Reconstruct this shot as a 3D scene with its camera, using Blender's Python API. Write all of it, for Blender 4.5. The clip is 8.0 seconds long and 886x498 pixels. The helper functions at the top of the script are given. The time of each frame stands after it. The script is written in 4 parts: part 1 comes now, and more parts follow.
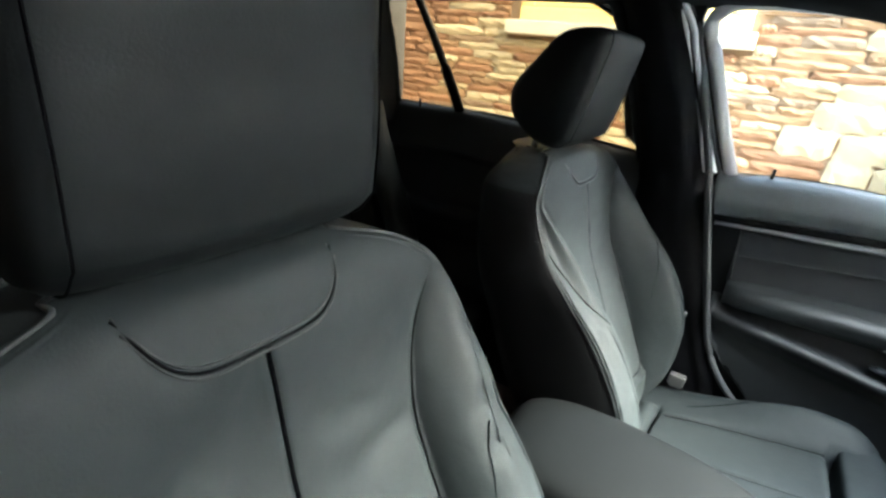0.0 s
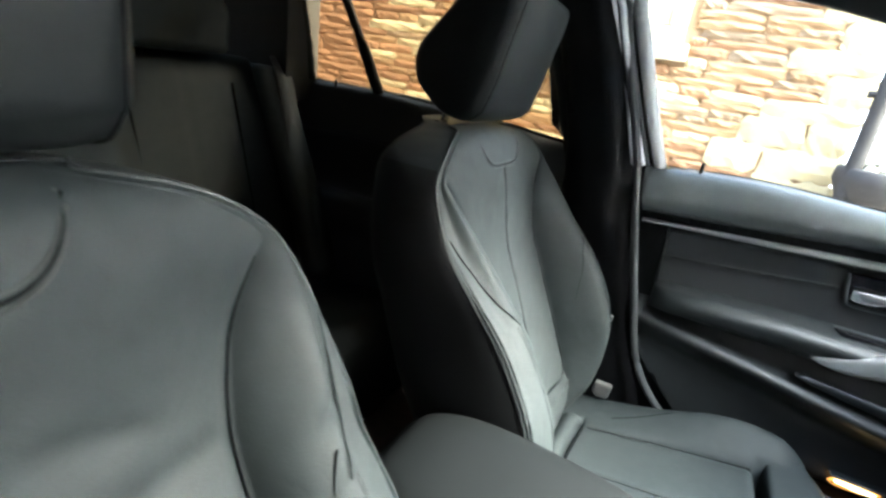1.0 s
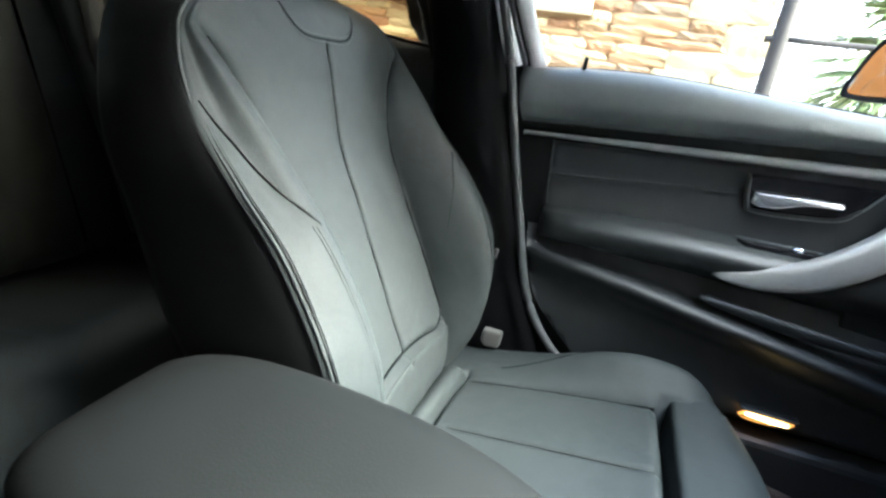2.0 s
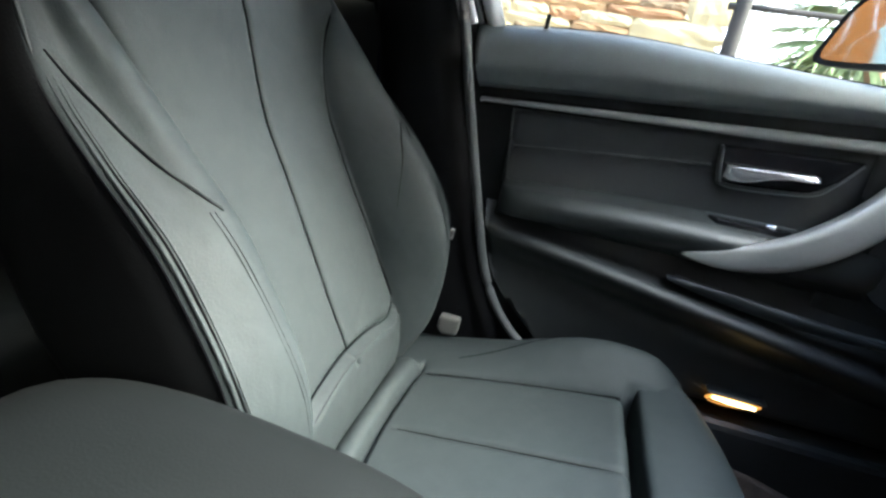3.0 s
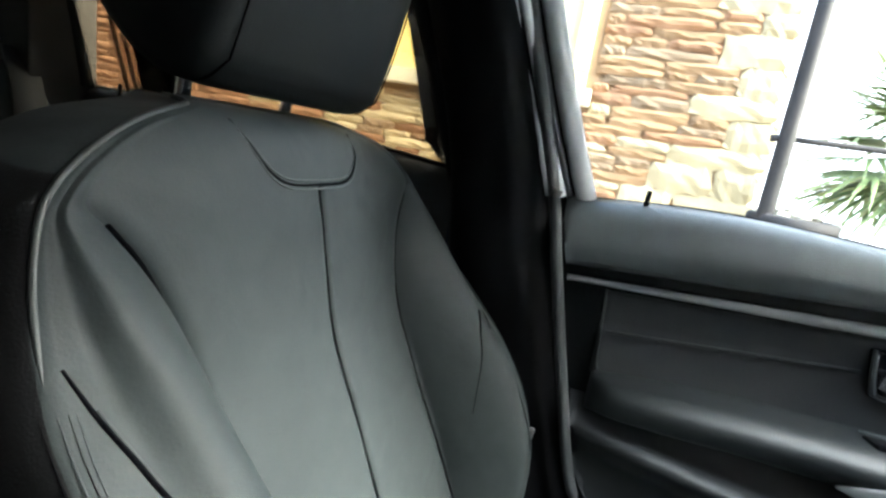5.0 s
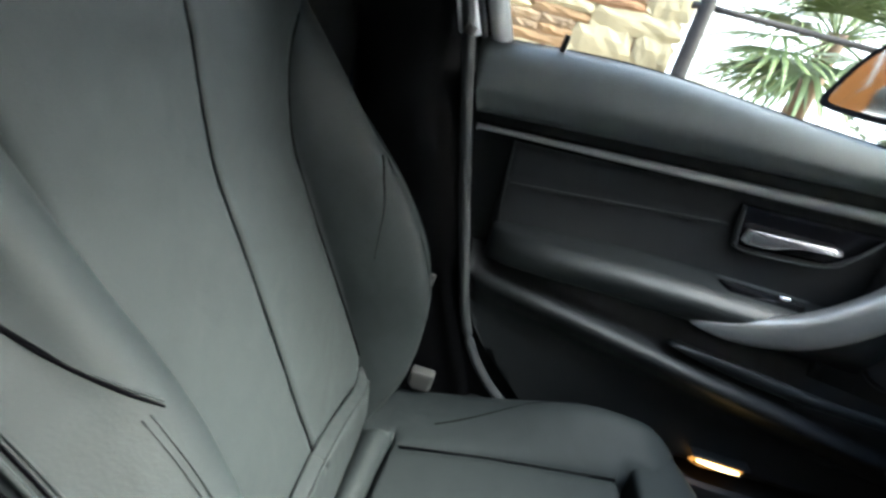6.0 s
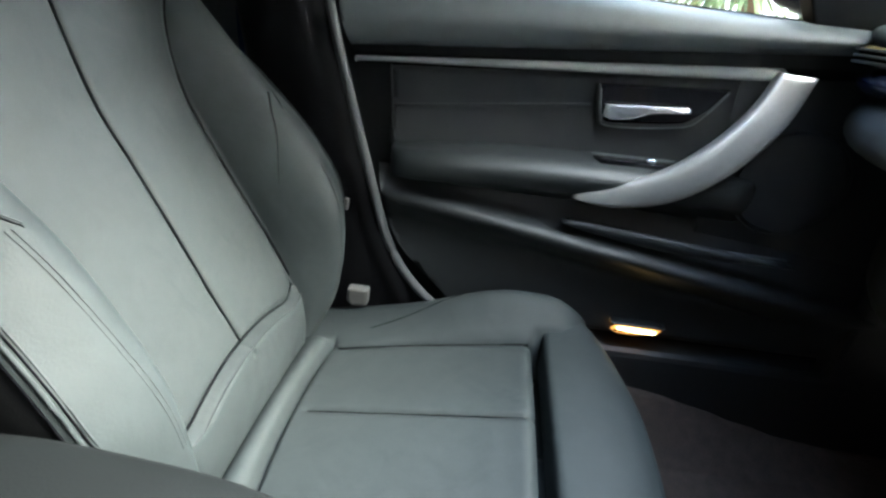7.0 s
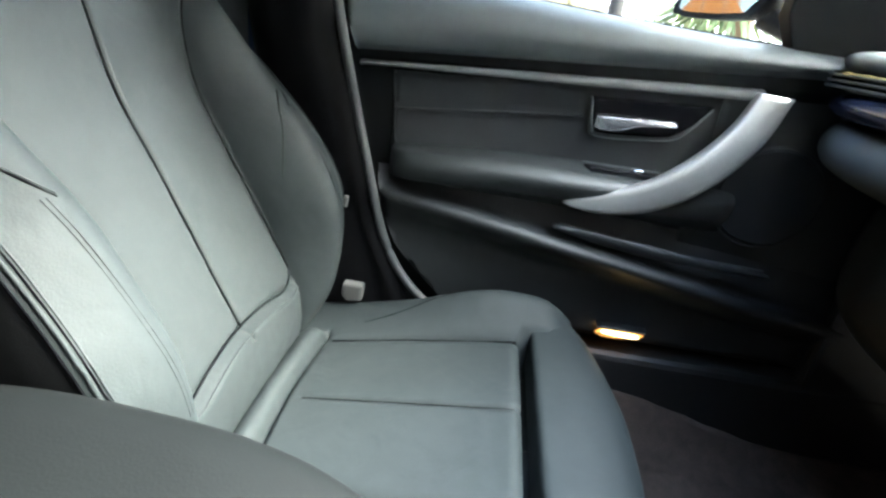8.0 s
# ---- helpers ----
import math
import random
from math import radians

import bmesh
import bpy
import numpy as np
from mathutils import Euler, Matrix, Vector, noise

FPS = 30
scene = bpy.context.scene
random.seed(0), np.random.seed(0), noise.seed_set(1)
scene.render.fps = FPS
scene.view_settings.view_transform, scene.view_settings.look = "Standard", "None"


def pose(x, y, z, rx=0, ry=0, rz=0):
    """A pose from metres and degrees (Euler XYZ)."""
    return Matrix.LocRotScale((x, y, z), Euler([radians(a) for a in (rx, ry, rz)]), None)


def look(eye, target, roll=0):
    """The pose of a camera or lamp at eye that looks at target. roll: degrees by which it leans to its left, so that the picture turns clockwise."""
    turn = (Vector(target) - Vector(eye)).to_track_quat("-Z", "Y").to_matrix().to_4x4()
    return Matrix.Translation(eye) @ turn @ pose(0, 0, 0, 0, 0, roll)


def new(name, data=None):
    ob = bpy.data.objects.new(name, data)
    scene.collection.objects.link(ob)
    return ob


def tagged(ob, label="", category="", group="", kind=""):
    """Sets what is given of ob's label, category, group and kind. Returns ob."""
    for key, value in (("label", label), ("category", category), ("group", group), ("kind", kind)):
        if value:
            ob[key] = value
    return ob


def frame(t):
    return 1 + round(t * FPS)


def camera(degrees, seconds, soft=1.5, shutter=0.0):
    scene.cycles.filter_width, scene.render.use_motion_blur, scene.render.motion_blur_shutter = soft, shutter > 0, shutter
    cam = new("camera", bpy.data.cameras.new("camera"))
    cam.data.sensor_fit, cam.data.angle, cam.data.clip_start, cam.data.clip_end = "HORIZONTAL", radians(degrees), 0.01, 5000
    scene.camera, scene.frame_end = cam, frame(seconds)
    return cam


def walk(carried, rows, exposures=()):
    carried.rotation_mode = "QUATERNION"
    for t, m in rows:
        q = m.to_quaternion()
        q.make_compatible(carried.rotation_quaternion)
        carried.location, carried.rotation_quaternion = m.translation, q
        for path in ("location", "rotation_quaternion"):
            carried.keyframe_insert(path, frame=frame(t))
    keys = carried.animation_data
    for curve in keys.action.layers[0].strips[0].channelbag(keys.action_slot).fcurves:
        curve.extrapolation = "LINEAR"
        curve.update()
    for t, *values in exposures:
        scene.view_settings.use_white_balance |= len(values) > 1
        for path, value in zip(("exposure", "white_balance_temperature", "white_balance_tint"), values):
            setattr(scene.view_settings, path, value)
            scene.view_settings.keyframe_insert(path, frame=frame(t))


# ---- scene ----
cam = camera(82.7, 8.0, soft=2.6, shutter=0.2)
PATH = [
    (0, (-0.564, -0.111, 1.152), (1.029, 0.852, 0.42), 5.5),
    (0.5, (-0.519, -0.083, 1.169), (1.104, 0.843, 0.456), 7.3),
    (1, (-0.424, -0.127, 1.085), (1.285, 0.662, 0.409), 8.9),
    (1.5, (-0.295, -0.208, 0.997), (1.467, 0.422, 0.289), 7.7),
    (1.7, (-0.265, -0.227, 0.96), (1.512, 0.382, 0.273), 7.7),
    (2.8, (-0.143, -0.222, 0.918), (1.674, 0.197, 0.198), 8.9),
    (3, (-0.139, -0.224, 0.921), (1.667, 0.189, 0.169), 8.8),
    (3.5, (-0.139, -0.223, 0.913), (1.642, 0.165, 0.09), 9.5),
    (4, (-0.168, -0.218, 0.903), (1.663, 0.187, 0.207), 7.4),
    (4.5, (-0.047, -0.167, 0.961), (1.825, 0.341, 0.472), 7.4),
    (4.7, (-0.024, -0.117, 1.003), (1.852, 0.465, 0.624), 8.0),
    (5.8, (-0.01, -0.062, 0.978), (1.83, 0.177, 0.232), 15.0),
    (6, (0.003, -0.099, 0.974), (1.817, 0.009, 0.137), 15.1),
    (6.5, (-0.031, -0.208, 0.975), (1.739, -0.153, 0.045), 11.7),
    (7, (-0.104, -0.284, 0.937), (1.681, -0.13, 0.048), 4.7),
    (7.5, (-0.115, -0.286, 0.932), (1.673, -0.125, 0.051), 4.5),
    (8, (-0.141, -0.279, 0.931), (1.669, -0.165, 0.088), 7.4),
]
walk(cam, [(t, look(eye, target, roll)) for t, eye, target, roll in PATH],
     [(0, 5.25, 5580, 0), (0.5, 5.1, 5580, 0), (1.0, 5.45, 5580, 0), (1.5, 5.5, 5580, 0), (3.0, 4.9, 5580, 0), (3.5, 4.75, 5580, 0), (4.5, 5.1, 5580, 0), (6.0, 4.5, 5580, 0), (6.5, 4.65, 5580, 0), (7.0, 5.1, 5580, 0), (8, 5.5, 5580, 0)])

# ---- light ----
world = bpy.data.worlds.new("sky")
scene.world = world
world.use_nodes = True
wn = world.node_tree
sky = wn.nodes.new("ShaderNodeTexSky")
sky.sky_type, sky.sun_disc = "NISHITA", False
sky.sun_elevation, sky.sun_rotation = radians(42), radians(174)
sky.air_density, sky.dust_density = 1.0, 9.0
wn.nodes["Background"].inputs["Strength"].default_value = 0.14
wn.links.new(sky.outputs["Color"], wn.nodes["Background"].inputs["Color"])
sun_data = bpy.data.lights.new("sun", "SUN")
sun_data.energy, sun_data.angle, sun_data.color = 0.40, radians(92), (1.0, 1.0, 0.99)
sun = new("sun", sun_data)
sun.matrix_world = look((0.85, -8.0, 7.2), (0, 0, 0))


# ---- materials ----
def mat(name, color, rough=0.5, metal=0.0, vary=0.12, scale=8.0, bump=0.0, bump_scale=200.0, spec=0.5, random_tint=0.0, coat=0.0, detail=6.0, soft_bump=0.0):
    """A surface with two scales of colour variation and fine relief."""
    m = bpy.data.materials.new(name)
    m.use_nodes = True
    nt = m.node_tree
    b = nt.nodes["Principled BSDF"]
    b.inputs["Roughness"].default_value, b.inputs["Metallic"].default_value = rough, metal
    b.inputs["Specular IOR Level"].default_value = spec
    b.inputs["Coat Weight"].default_value = coat
    co = nt.nodes.new("ShaderNodeTexCoord")
    n1 = nt.nodes.new("ShaderNodeTexNoise")
    n1.inputs["Scale"].default_value, n1.inputs["Detail"].default_value = scale, detail
    n2 = nt.nodes.new("ShaderNodeTexNoise")
    n2.inputs["Scale"].default_value, n2.inputs["Detail"].default_value = scale * 9, 4.0
    for n in (n1, n2):
        nt.links.new(co.outputs["Object"], n.inputs["Vector"])
    add = nt.nodes.new("ShaderNodeMath")
    add.operation = "ADD"
    nt.links.new(n1.outputs["Fac"], add.inputs[0])
    nt.links.new(n2.outputs["Fac"], add.inputs[1])
    last = add.outputs[0]
    if random_tint:
        info = nt.nodes.new("ShaderNodeObjectInfo")
        mul = nt.nodes.new("ShaderNodeMath")
        mul.operation = "MULTIPLY_ADD"
        mul.inputs[1].default_value = random_tint
        nt.links.new(info.outputs["Random"], mul.inputs[0])
        nt.links.new(last, mul.inputs[2])
        last = mul.outputs[0]
    ramp = nt.nodes.new("ShaderNodeMapRange")
    ramp.inputs["From Min"].default_value, ramp.inputs["From Max"].default_value = 0.6, 1.4 + random_tint
    ramp.inputs["To Min"].default_value, ramp.inputs["To Max"].default_value = 0.0, 1.0
    nt.links.new(last, ramp.inputs["Value"])
    mix = nt.nodes.new("ShaderNodeMix")
    mix.data_type = "RGBA"
    lo = tuple(c * (1 - vary) for c in color)
    hi = tuple(min(1.0, c * (1 + vary)) for c in color)
    mix.inputs["A"].default_value, mix.inputs["B"].default_value = (*lo, 1), (*hi, 1)
    nt.links.new(ramp.outputs["Result"], mix.inputs["Factor"])
    nt.links.new(mix.outputs["Result"], b.inputs["Base Color"])
    rr = nt.nodes.new("ShaderNodeMapRange")
    rr.inputs["To Min"].default_value, rr.inputs["To Max"].default_value = max(0.02, rough - 0.06), min(1.0, rough + 0.06)
    nt.links.new(n1.outputs["Fac"], rr.inputs["Value"])
    nt.links.new(rr.outputs["Result"], b.inputs["Roughness"])
    if bump:
        n3 = nt.nodes.new("ShaderNodeTexNoise")
        n3.inputs["Scale"].default_value, n3.inputs["Detail"].default_value = bump_scale, 3.0
        nt.links.new(co.outputs["Object"], n3.inputs["Vector"])
        bp = nt.nodes.new("ShaderNodeBump")
        bp.inputs["Strength"].default_value, bp.inputs["Distance"].default_value = bump, 0.002
        nt.links.new(n3.outputs["Fac"], bp.inputs["Height"])
        nt.links.new(bp.outputs["Normal"], b.inputs["Normal"])
        if soft_bump:
            n4 = nt.nodes.new("ShaderNodeTexNoise")
            n4.inputs["Scale"].default_value, n4.inputs["Detail"].default_value, n4.inputs["Distortion"].default_value = 13.0, 2.5, 0.6
            nt.links.new(co.outputs["Object"], n4.inputs["Vector"])
            b2 = nt.nodes.new("ShaderNodeBump")
            b2.inputs["Strength"].default_value, b2.inputs["Distance"].default_value = soft_bump, 0.012
            nt.links.new(n4.outputs["Fac"], b2.inputs["Height"])
            nt.links.new(b2.outputs["Normal"], bp.inputs["Normal"])
    return m


def glass(name, tint):
    """A pane that lets light through with a tint and shines by Fresnel."""
    m = bpy.data.materials.new(name)
    m.use_nodes = True
    nt = m.node_tree
    nt.nodes.remove(nt.nodes["Principled BSDF"])
    tr, gl = nt.nodes.new("ShaderNodeBsdfTransparent"), nt.nodes.new("ShaderNodeBsdfGlossy")
    tr.inputs["Color"].default_value = (*tint, 1)
    gl.inputs["Roughness"].default_value = 0.02
    fr, mx = nt.nodes.new("ShaderNodeFresnel"), nt.nodes.new("ShaderNodeMixShader")
    fr.inputs["IOR"].default_value = 1.35
    nt.links.new(fr.outputs[0], mx.inputs[0])
    nt.links.new(tr.outputs[0], mx.inputs[1])
    nt.links.new(gl.outputs[0], mx.inputs[2])
    nt.links.new(mx.outputs[0], nt.nodes["Material Output"].inputs["Surface"])
    return m


LEATHER = mat("black_leather", (0.0170, 0.0208, 0.0222), 0.66, vary=0.14, scale=5, bump=0.10, bump_scale=520, spec=0.20, soft_bump=0.22)
LEATHER_REAR = mat("dark_leather", (0.0200, 0.0245, 0.0262), 0.62, vary=0.12, scale=5, bump=0.10, bump_scale=520, spec=0.2)
# seat leather again, darkened: shade over the headrests put into the base colour
LEATHER_HEAD_SHADED = mat("headrest_leather_shaded", (0.0062, 0.0075, 0.0080), 0.6, vary=0.10, scale=5, bump=0.10, bump_scale=520, spec=0.15)
# armrest leather made much darker than the seats to carry a shadow
LEATHER_ARM_SHADED = mat("armrest_leather_shaded", (0.0034, 0.0042, 0.0046), 0.7, vary=0.10, scale=5, bump=0.10, bump_scale=520, spec=0.12)
PIPING = mat("piping_leather", (0.018, 0.0208, 0.0220), 0.5, vary=0.1, scale=8, spec=0.4)
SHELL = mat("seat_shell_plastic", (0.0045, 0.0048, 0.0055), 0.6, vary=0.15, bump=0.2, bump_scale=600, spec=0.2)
SOFT = mat("soft_touch_plastic", (0.100, 0.111, 0.113), 0.5, vary=0.10, scale=6, bump=0.3, bump_scale=700, spec=0.45)
HARD = mat("hard_plastic", (0.021, 0.0226, 0.0234), 0.46, vary=0.15, scale=6, bump=0.3, bump_scale=700, spec=0.42)
ARMPAD = mat("armrest_soft_plastic", (0.024, 0.027, 0.028), 0.42, vary=0.10, scale=6, bump=0.3, bump_scale=700, spec=0.5)
FABRIC = mat("door_cloth", (0.019, 0.0205, 0.022), 0.7, vary=0.2, scale=40, bump=0.4, bump_scale=900)
GLOSS = mat("gloss_black", (0.01, 0.01, 0.012), 0.18, vary=0.05)
SILVER = mat("satin_silver", (0.62, 0.62, 0.615), 0.36, metal=0.8, vary=0.06, scale=20)
GREYTRIM = mat("grey_trim", (0.23, 0.235, 0.24), 0.5, metal=0.0, vary=0.06, scale=20)
GREYTRIM2 = mat("grey_dash_plastic", (0.045, 0.047, 0.046), 0.6, vary=0.1, scale=10, bump=0.3, bump_scale=700)
SILLTRIM = mat("sill_plastic", (0.020, 0.0205, 0.0205), 0.36, vary=0.15, scale=12, bump=0.3, bump_scale=700, spec=0.45)
NAVY = mat("navy_gloss", (0.006, 0.008, 0.022), 0.25, vary=0.05)
CHROME = mat("chrome", (0.75, 0.75, 0.77), 0.12, metal=1.0, vary=0.03)
SATIN = mat("satin_chrome", (0.85, 0.85, 0.87), 0.22, metal=0.8, vary=0.03)
CARPET = mat("carpet", (0.078, 0.058, 0.046), 0.95, vary=0.4, scale=45, bump=0.8, bump_scale=500)
LINER = mat("headliner_cloth", (0.007, 0.007, 0.0075), 0.9, vary=0.15, scale=40, bump=0.4, bump_scale=800)
RUBBER = mat("rubber", (0.008, 0.0085, 0.009), 0.7, vary=0.1, spec=0.15)
SEAL_DARK = mat("dark_rubber_seal", (0.050, 0.052, 0.055), 0.45, vary=0.1, scale=20)
SEAL_PALE = mat("pale_rubber_bead", (0.80, 0.81, 0.84), 0.4, vary=0.06, scale=20)
SEAL = mat("grey_rubber_seal", (0.60, 0.61, 0.63), 0.42, vary=0.06, scale=20)
THREAD = mat("stitching", (0.002, 0.002, 0.0025), 1.0, vary=0.1, spec=0.0)
BELT = mat("belt_webbing", (0.010, 0.011, 0.012), 0.8, vary=0.2, scale=60, bump=0.5, bump_scale=900)
PAINT = mat("car_paint", (0.02, 0.03, 0.07), 0.25, metal=0.4, vary=0.05, coat=0.6)
CLEAR = glass("clear_glass", (0.93, 0.95, 0.94))
PRIVACY = glass("privacy_glass", (0.63, 0.58, 0.48))
MIRRORCASE = mat("matt_black_plastic", (0.003, 0.003, 0.0035), 0.6, vary=0.1, spec=0.08)
MIRROR = mat("mirror_glass", (0.85, 0.87, 0.9), 0.02, metal=1.0, vary=0.01)
BUCKLE = mat("buckle_plastic", (0.080, 0.079, 0.077), 0.45, vary=0.1)
STONE_GREY = mat("buff_sandstone", (0.225, 0.152, 0.085), 0.9, vary=0.35, scale=13, bump=1.0, bump_scale=45, random_tint=0.6)
STONE_OCHRE = mat("ochre_sandstone", (0.25, 0.150, 0.070), 0.9, vary=0.35, scale=13, bump=1.0, bump_scale=45, random_tint=0.8)
STONE = mat("orange_sandstone", (0.23, 0.120, 0.056), 0.9, vary=0.38, scale=13, bump=1.0, bump_scale=45, random_tint=0.9)
STONE_PALE = mat("cream_sandstone", (0.40, 0.325, 0.185), 0.9, vary=0.22, scale=5, bump=1.0, bump_scale=45, random_tint=0.8)
MORTAR = mat("mortar", (0.27, 0.18, 0.10), 0.95, vary=0.3, scale=10, bump=0.8, bump_scale=80)
FRAMEPAINT = mat("yellow_window_paint", (0.86, 0.66, 0.24), 0.45, vary=0.08, scale=6)
SILLSTONE = mat("sill_stone", (0.52, 0.48, 0.36), 0.85, vary=0.15, scale=8, bump=0.5, bump_scale=60)
POST = mat("galvanised_post", (0.044, 0.040, 0.038), 0.8, metal=0.0, vary=0.2, scale=10, spec=0.1)
LEAF = mat("palm_leaf", (0.080, 0.108, 0.028), 0.62, vary=0.5, scale=9, random_tint=1.0)
HEDGE = mat("shrub_leaf", (0.085, 0.10, 0.045), 0.6, vary=0.5, scale=9)
BARK = mat("palm_bark", (0.13, 0.085, 0.05), 0.9, vary=0.4, scale=20, bump=0.8, bump_scale=60)
PAVING = mat("paving", (0.20, 0.185, 0.165), 0.9, vary=0.2, scale=3, bump=0.5, bump_scale=60)
WHITEWALL = mat("white_plaster", (0.78, 0.77, 0.74), 0.85, vary=0.06, scale=2, bump=0.4, bump_scale=40)
# dark surface of the two added walls that keep light out
BLOCKERWALL = mat("blocker_wall_dark", (0.06, 0.045, 0.04), 0.9, vary=0.3, scale=8, bump=0.6, bump_scale=60)
GREYBOARD = mat("grey_board", (0.028, 0.04, 0.048), 0.6, vary=0.2, scale=4, spec=0.03)
WOOD = mat("orange_timber", (0.026, 0.0105, 0.0024), 0.7, vary=0.25, scale=4, spec=0.03)
lamp_m = bpy.data.materials.new("lamp_lens")
lamp_m.use_nodes = True
lb = lamp_m.node_tree.nodes["Principled BSDF"]
lb.inputs["Base Color"].default_value = (0.9, 0.6, 0.25, 1)
lb.inputs["Emission Color"].default_value = (1.0, 0.38, 0.07, 1)
lb.inputs["Emission Strength"].default_value = 0.04
bulb_m = bpy.data.materials.new("bulb_glow")
bulb_m.use_nodes = True
bulb_m.node_tree.nodes["Principled BSDF"].inputs["Emission Color"].default_value = (1.0, 0.62, 0.22, 1)
bulb_m.node_tree.nodes["Principled BSDF"].inputs["Emission Strength"].default_value = 0.6


# ---- mesh helpers ----
def mesh_of(name, verts, faces, smooth=True):
    me = bpy.data.meshes.new(name)
    me.from_pydata(verts, [], faces)
    if smooth:
        me.polygons.foreach_set("use_smooth", [True] * len(me.polygons))
    me.update()
    return me


def link(name, me, material, parent=None, label=""):
    if not me.materials:
        me.materials.append(material)
    ob = new(name, me)
    if parent:
        ob.parent = parent
    if label:
        tagged(ob, label)
    return ob


def part(name, bm, material, parent=None, label=""):
    me = bpy.data.meshes.new(name)
    bmesh.ops.recalc_face_normals(bm, faces=bm.faces)
    bm.to_mesh(me)
    bm.free()
    return link(name, me, material, parent, label)


def thing(name, label, category, group="", kind=""):
    return tagged(new(name), label, category, group, kind)


def sheet(name, rows, material, parent=None, label="", wrap=False, caps=False):
    """A smooth skin over rows of points, each row of one length; wrap closes the rows into rings."""
    n, verts, faces = len(rows[0]), [tuple(p) for r in rows for p in r], []
    for i in range(len(rows) - 1):
        for j in range(n if wrap else n - 1):
            k = (j + 1) % n
            faces.append((i * n + j, i * n + k, (i + 1) * n + k, (i + 1) * n + j))
    if caps:
        faces.append(tuple(range(n))[::-1])
        faces.append(tuple((len(rows) - 1) * n + j for j in range(n)))
    me = mesh_of(name, verts, faces)
    bm = bmesh.new()
    bm.from_mesh(me)
    bmesh.ops.recalc_face_normals(bm, faces=bm.faces)
    bm.to_mesh(me)
    bm.free()
    return link(name, me, material, parent, label)


def block(name, lo, hi, material, parent=None, label="", bevel=0.006, seg=2):
    bm = bmesh.new()
    bmesh.ops.create_cube(bm, size=1)
    for v in bm.verts:
        v.co = Vector([lo[i] + (v.co[i] + 0.5) * (hi[i] - lo[i]) for i in range(3)])
    if bevel:
        bmesh.ops.bevel(bm, geom=bm.edges[:], offset=bevel, segments=seg, affect="EDGES", profile=0.6)
    ob = part(name, bm, material, parent, label)
    if bevel:
        ob.data.polygons.foreach_set("use_smooth", [len(p.vertices) != 4 or p.area < 0.0004 for p in ob.data.polygons])
    return ob


def prism(name, outline, axis, lo, hi, material, parent=None, label="", bevel=0.004):
    """An outline in the plane across axis (0: y, z; 1: x, z; 2: x, y), drawn out from lo to hi."""
    bm = bmesh.new()

    def at(p, d):
        return {0: (d, p[0], p[1]), 1: (p[0], d, p[1]), 2: (p[0], p[1], d)}[axis]
    a = [bm.verts.new(at(p, lo)) for p in outline]
    b = [bm.verts.new(at(p, hi)) for p in outline]
    bm.faces.new(a)
    bm.faces.new(b[::-1])
    for i in range(len(a)):
        j = (i + 1) % len(a)
        bm.faces.new((a[i], b[i], b[j], a[j]))
    bmesh.ops.recalc_face_normals(bm, faces=bm.faces)
    if bevel:
        bmesh.ops.bevel(bm, geom=bm.edges[:], offset=bevel, segments=2, affect="EDGES", profile=0.6)
    return part(name, bm, material, parent, label)


def spline(points, n):
    """n points along a smooth line through points."""
    p = [Vector(q) for q in points]
    p = [2 * p[0] - p[1], *p, 2 * p[-1] - p[-2]]
    out, spans = [], len(p) - 3
    for k in range(n):
        s = k / (n - 1) * spans
        i = min(int(s), spans - 1)
        t = s - i
        a, b, c, d = p[i:i + 4]
        out.append(0.5 * (2 * b + (c - a) * t + (2 * a - 5 * b + 4 * c - d) * t * t + (3 * b - a - 3 * c + d) * t ** 3))
    return out


def tube(name, points, radius, material, parent=None, label="", n=24, sides=8, flat=1.0):
    """A round bar along a smooth line; radius may be a function of 0..1."""
    pts = spline(points, n)
    rows = []
    for k, q in enumerate(pts):
        d = (pts[min(k + 1, n - 1)] - pts[max(k - 1, 0)]).normalized()
        s = d.cross(Vector((0, 0, 1)) if abs(d.z) < 0.9 else Vector((1, 0, 0))).normalized()
        u = s.cross(d)
        r = radius(k / (n - 1)) if callable(radius) else radius
        rows.append([q + r * (math.cos(a) * s + flat * math.sin(a) * u) for a in [2 * math.pi * j / sides for j in range(sides)]])
    return sheet(name, rows, material, parent, label, wrap=True, caps=True)


def lerp(x, xs, ys):
    return float(np.interp(x, xs, ys))


def smooth(x, xs, ys):
    """A soft curve through the table."""
    if x <= xs[0]:
        return ys[0]
    if x >= xs[-1]:
        return ys[-1]
    i = int(np.searchsorted(xs, x)) - 1
    i = max(0, min(i, len(xs) - 2))
    h = xs[i + 1] - xs[i]
    t = (x - xs[i]) / h

    def slope(k):
        a, b = max(k - 1, 0), min(k + 1, len(xs) - 1)
        return (ys[b] - ys[a]) / (xs[b] - xs[a])
    t2, t3 = t * t, t ** 3
    return (2 * t3 - 3 * t2 + 1) * ys[i] + (t3 - 2 * t2 + t) * h * slope(i) + (3 * t2 - 2 * t3) * ys[i + 1] + (t3 - t2) * h * slope(i + 1)


def dent(d, width):
    return math.exp(-(d / width) ** 2)


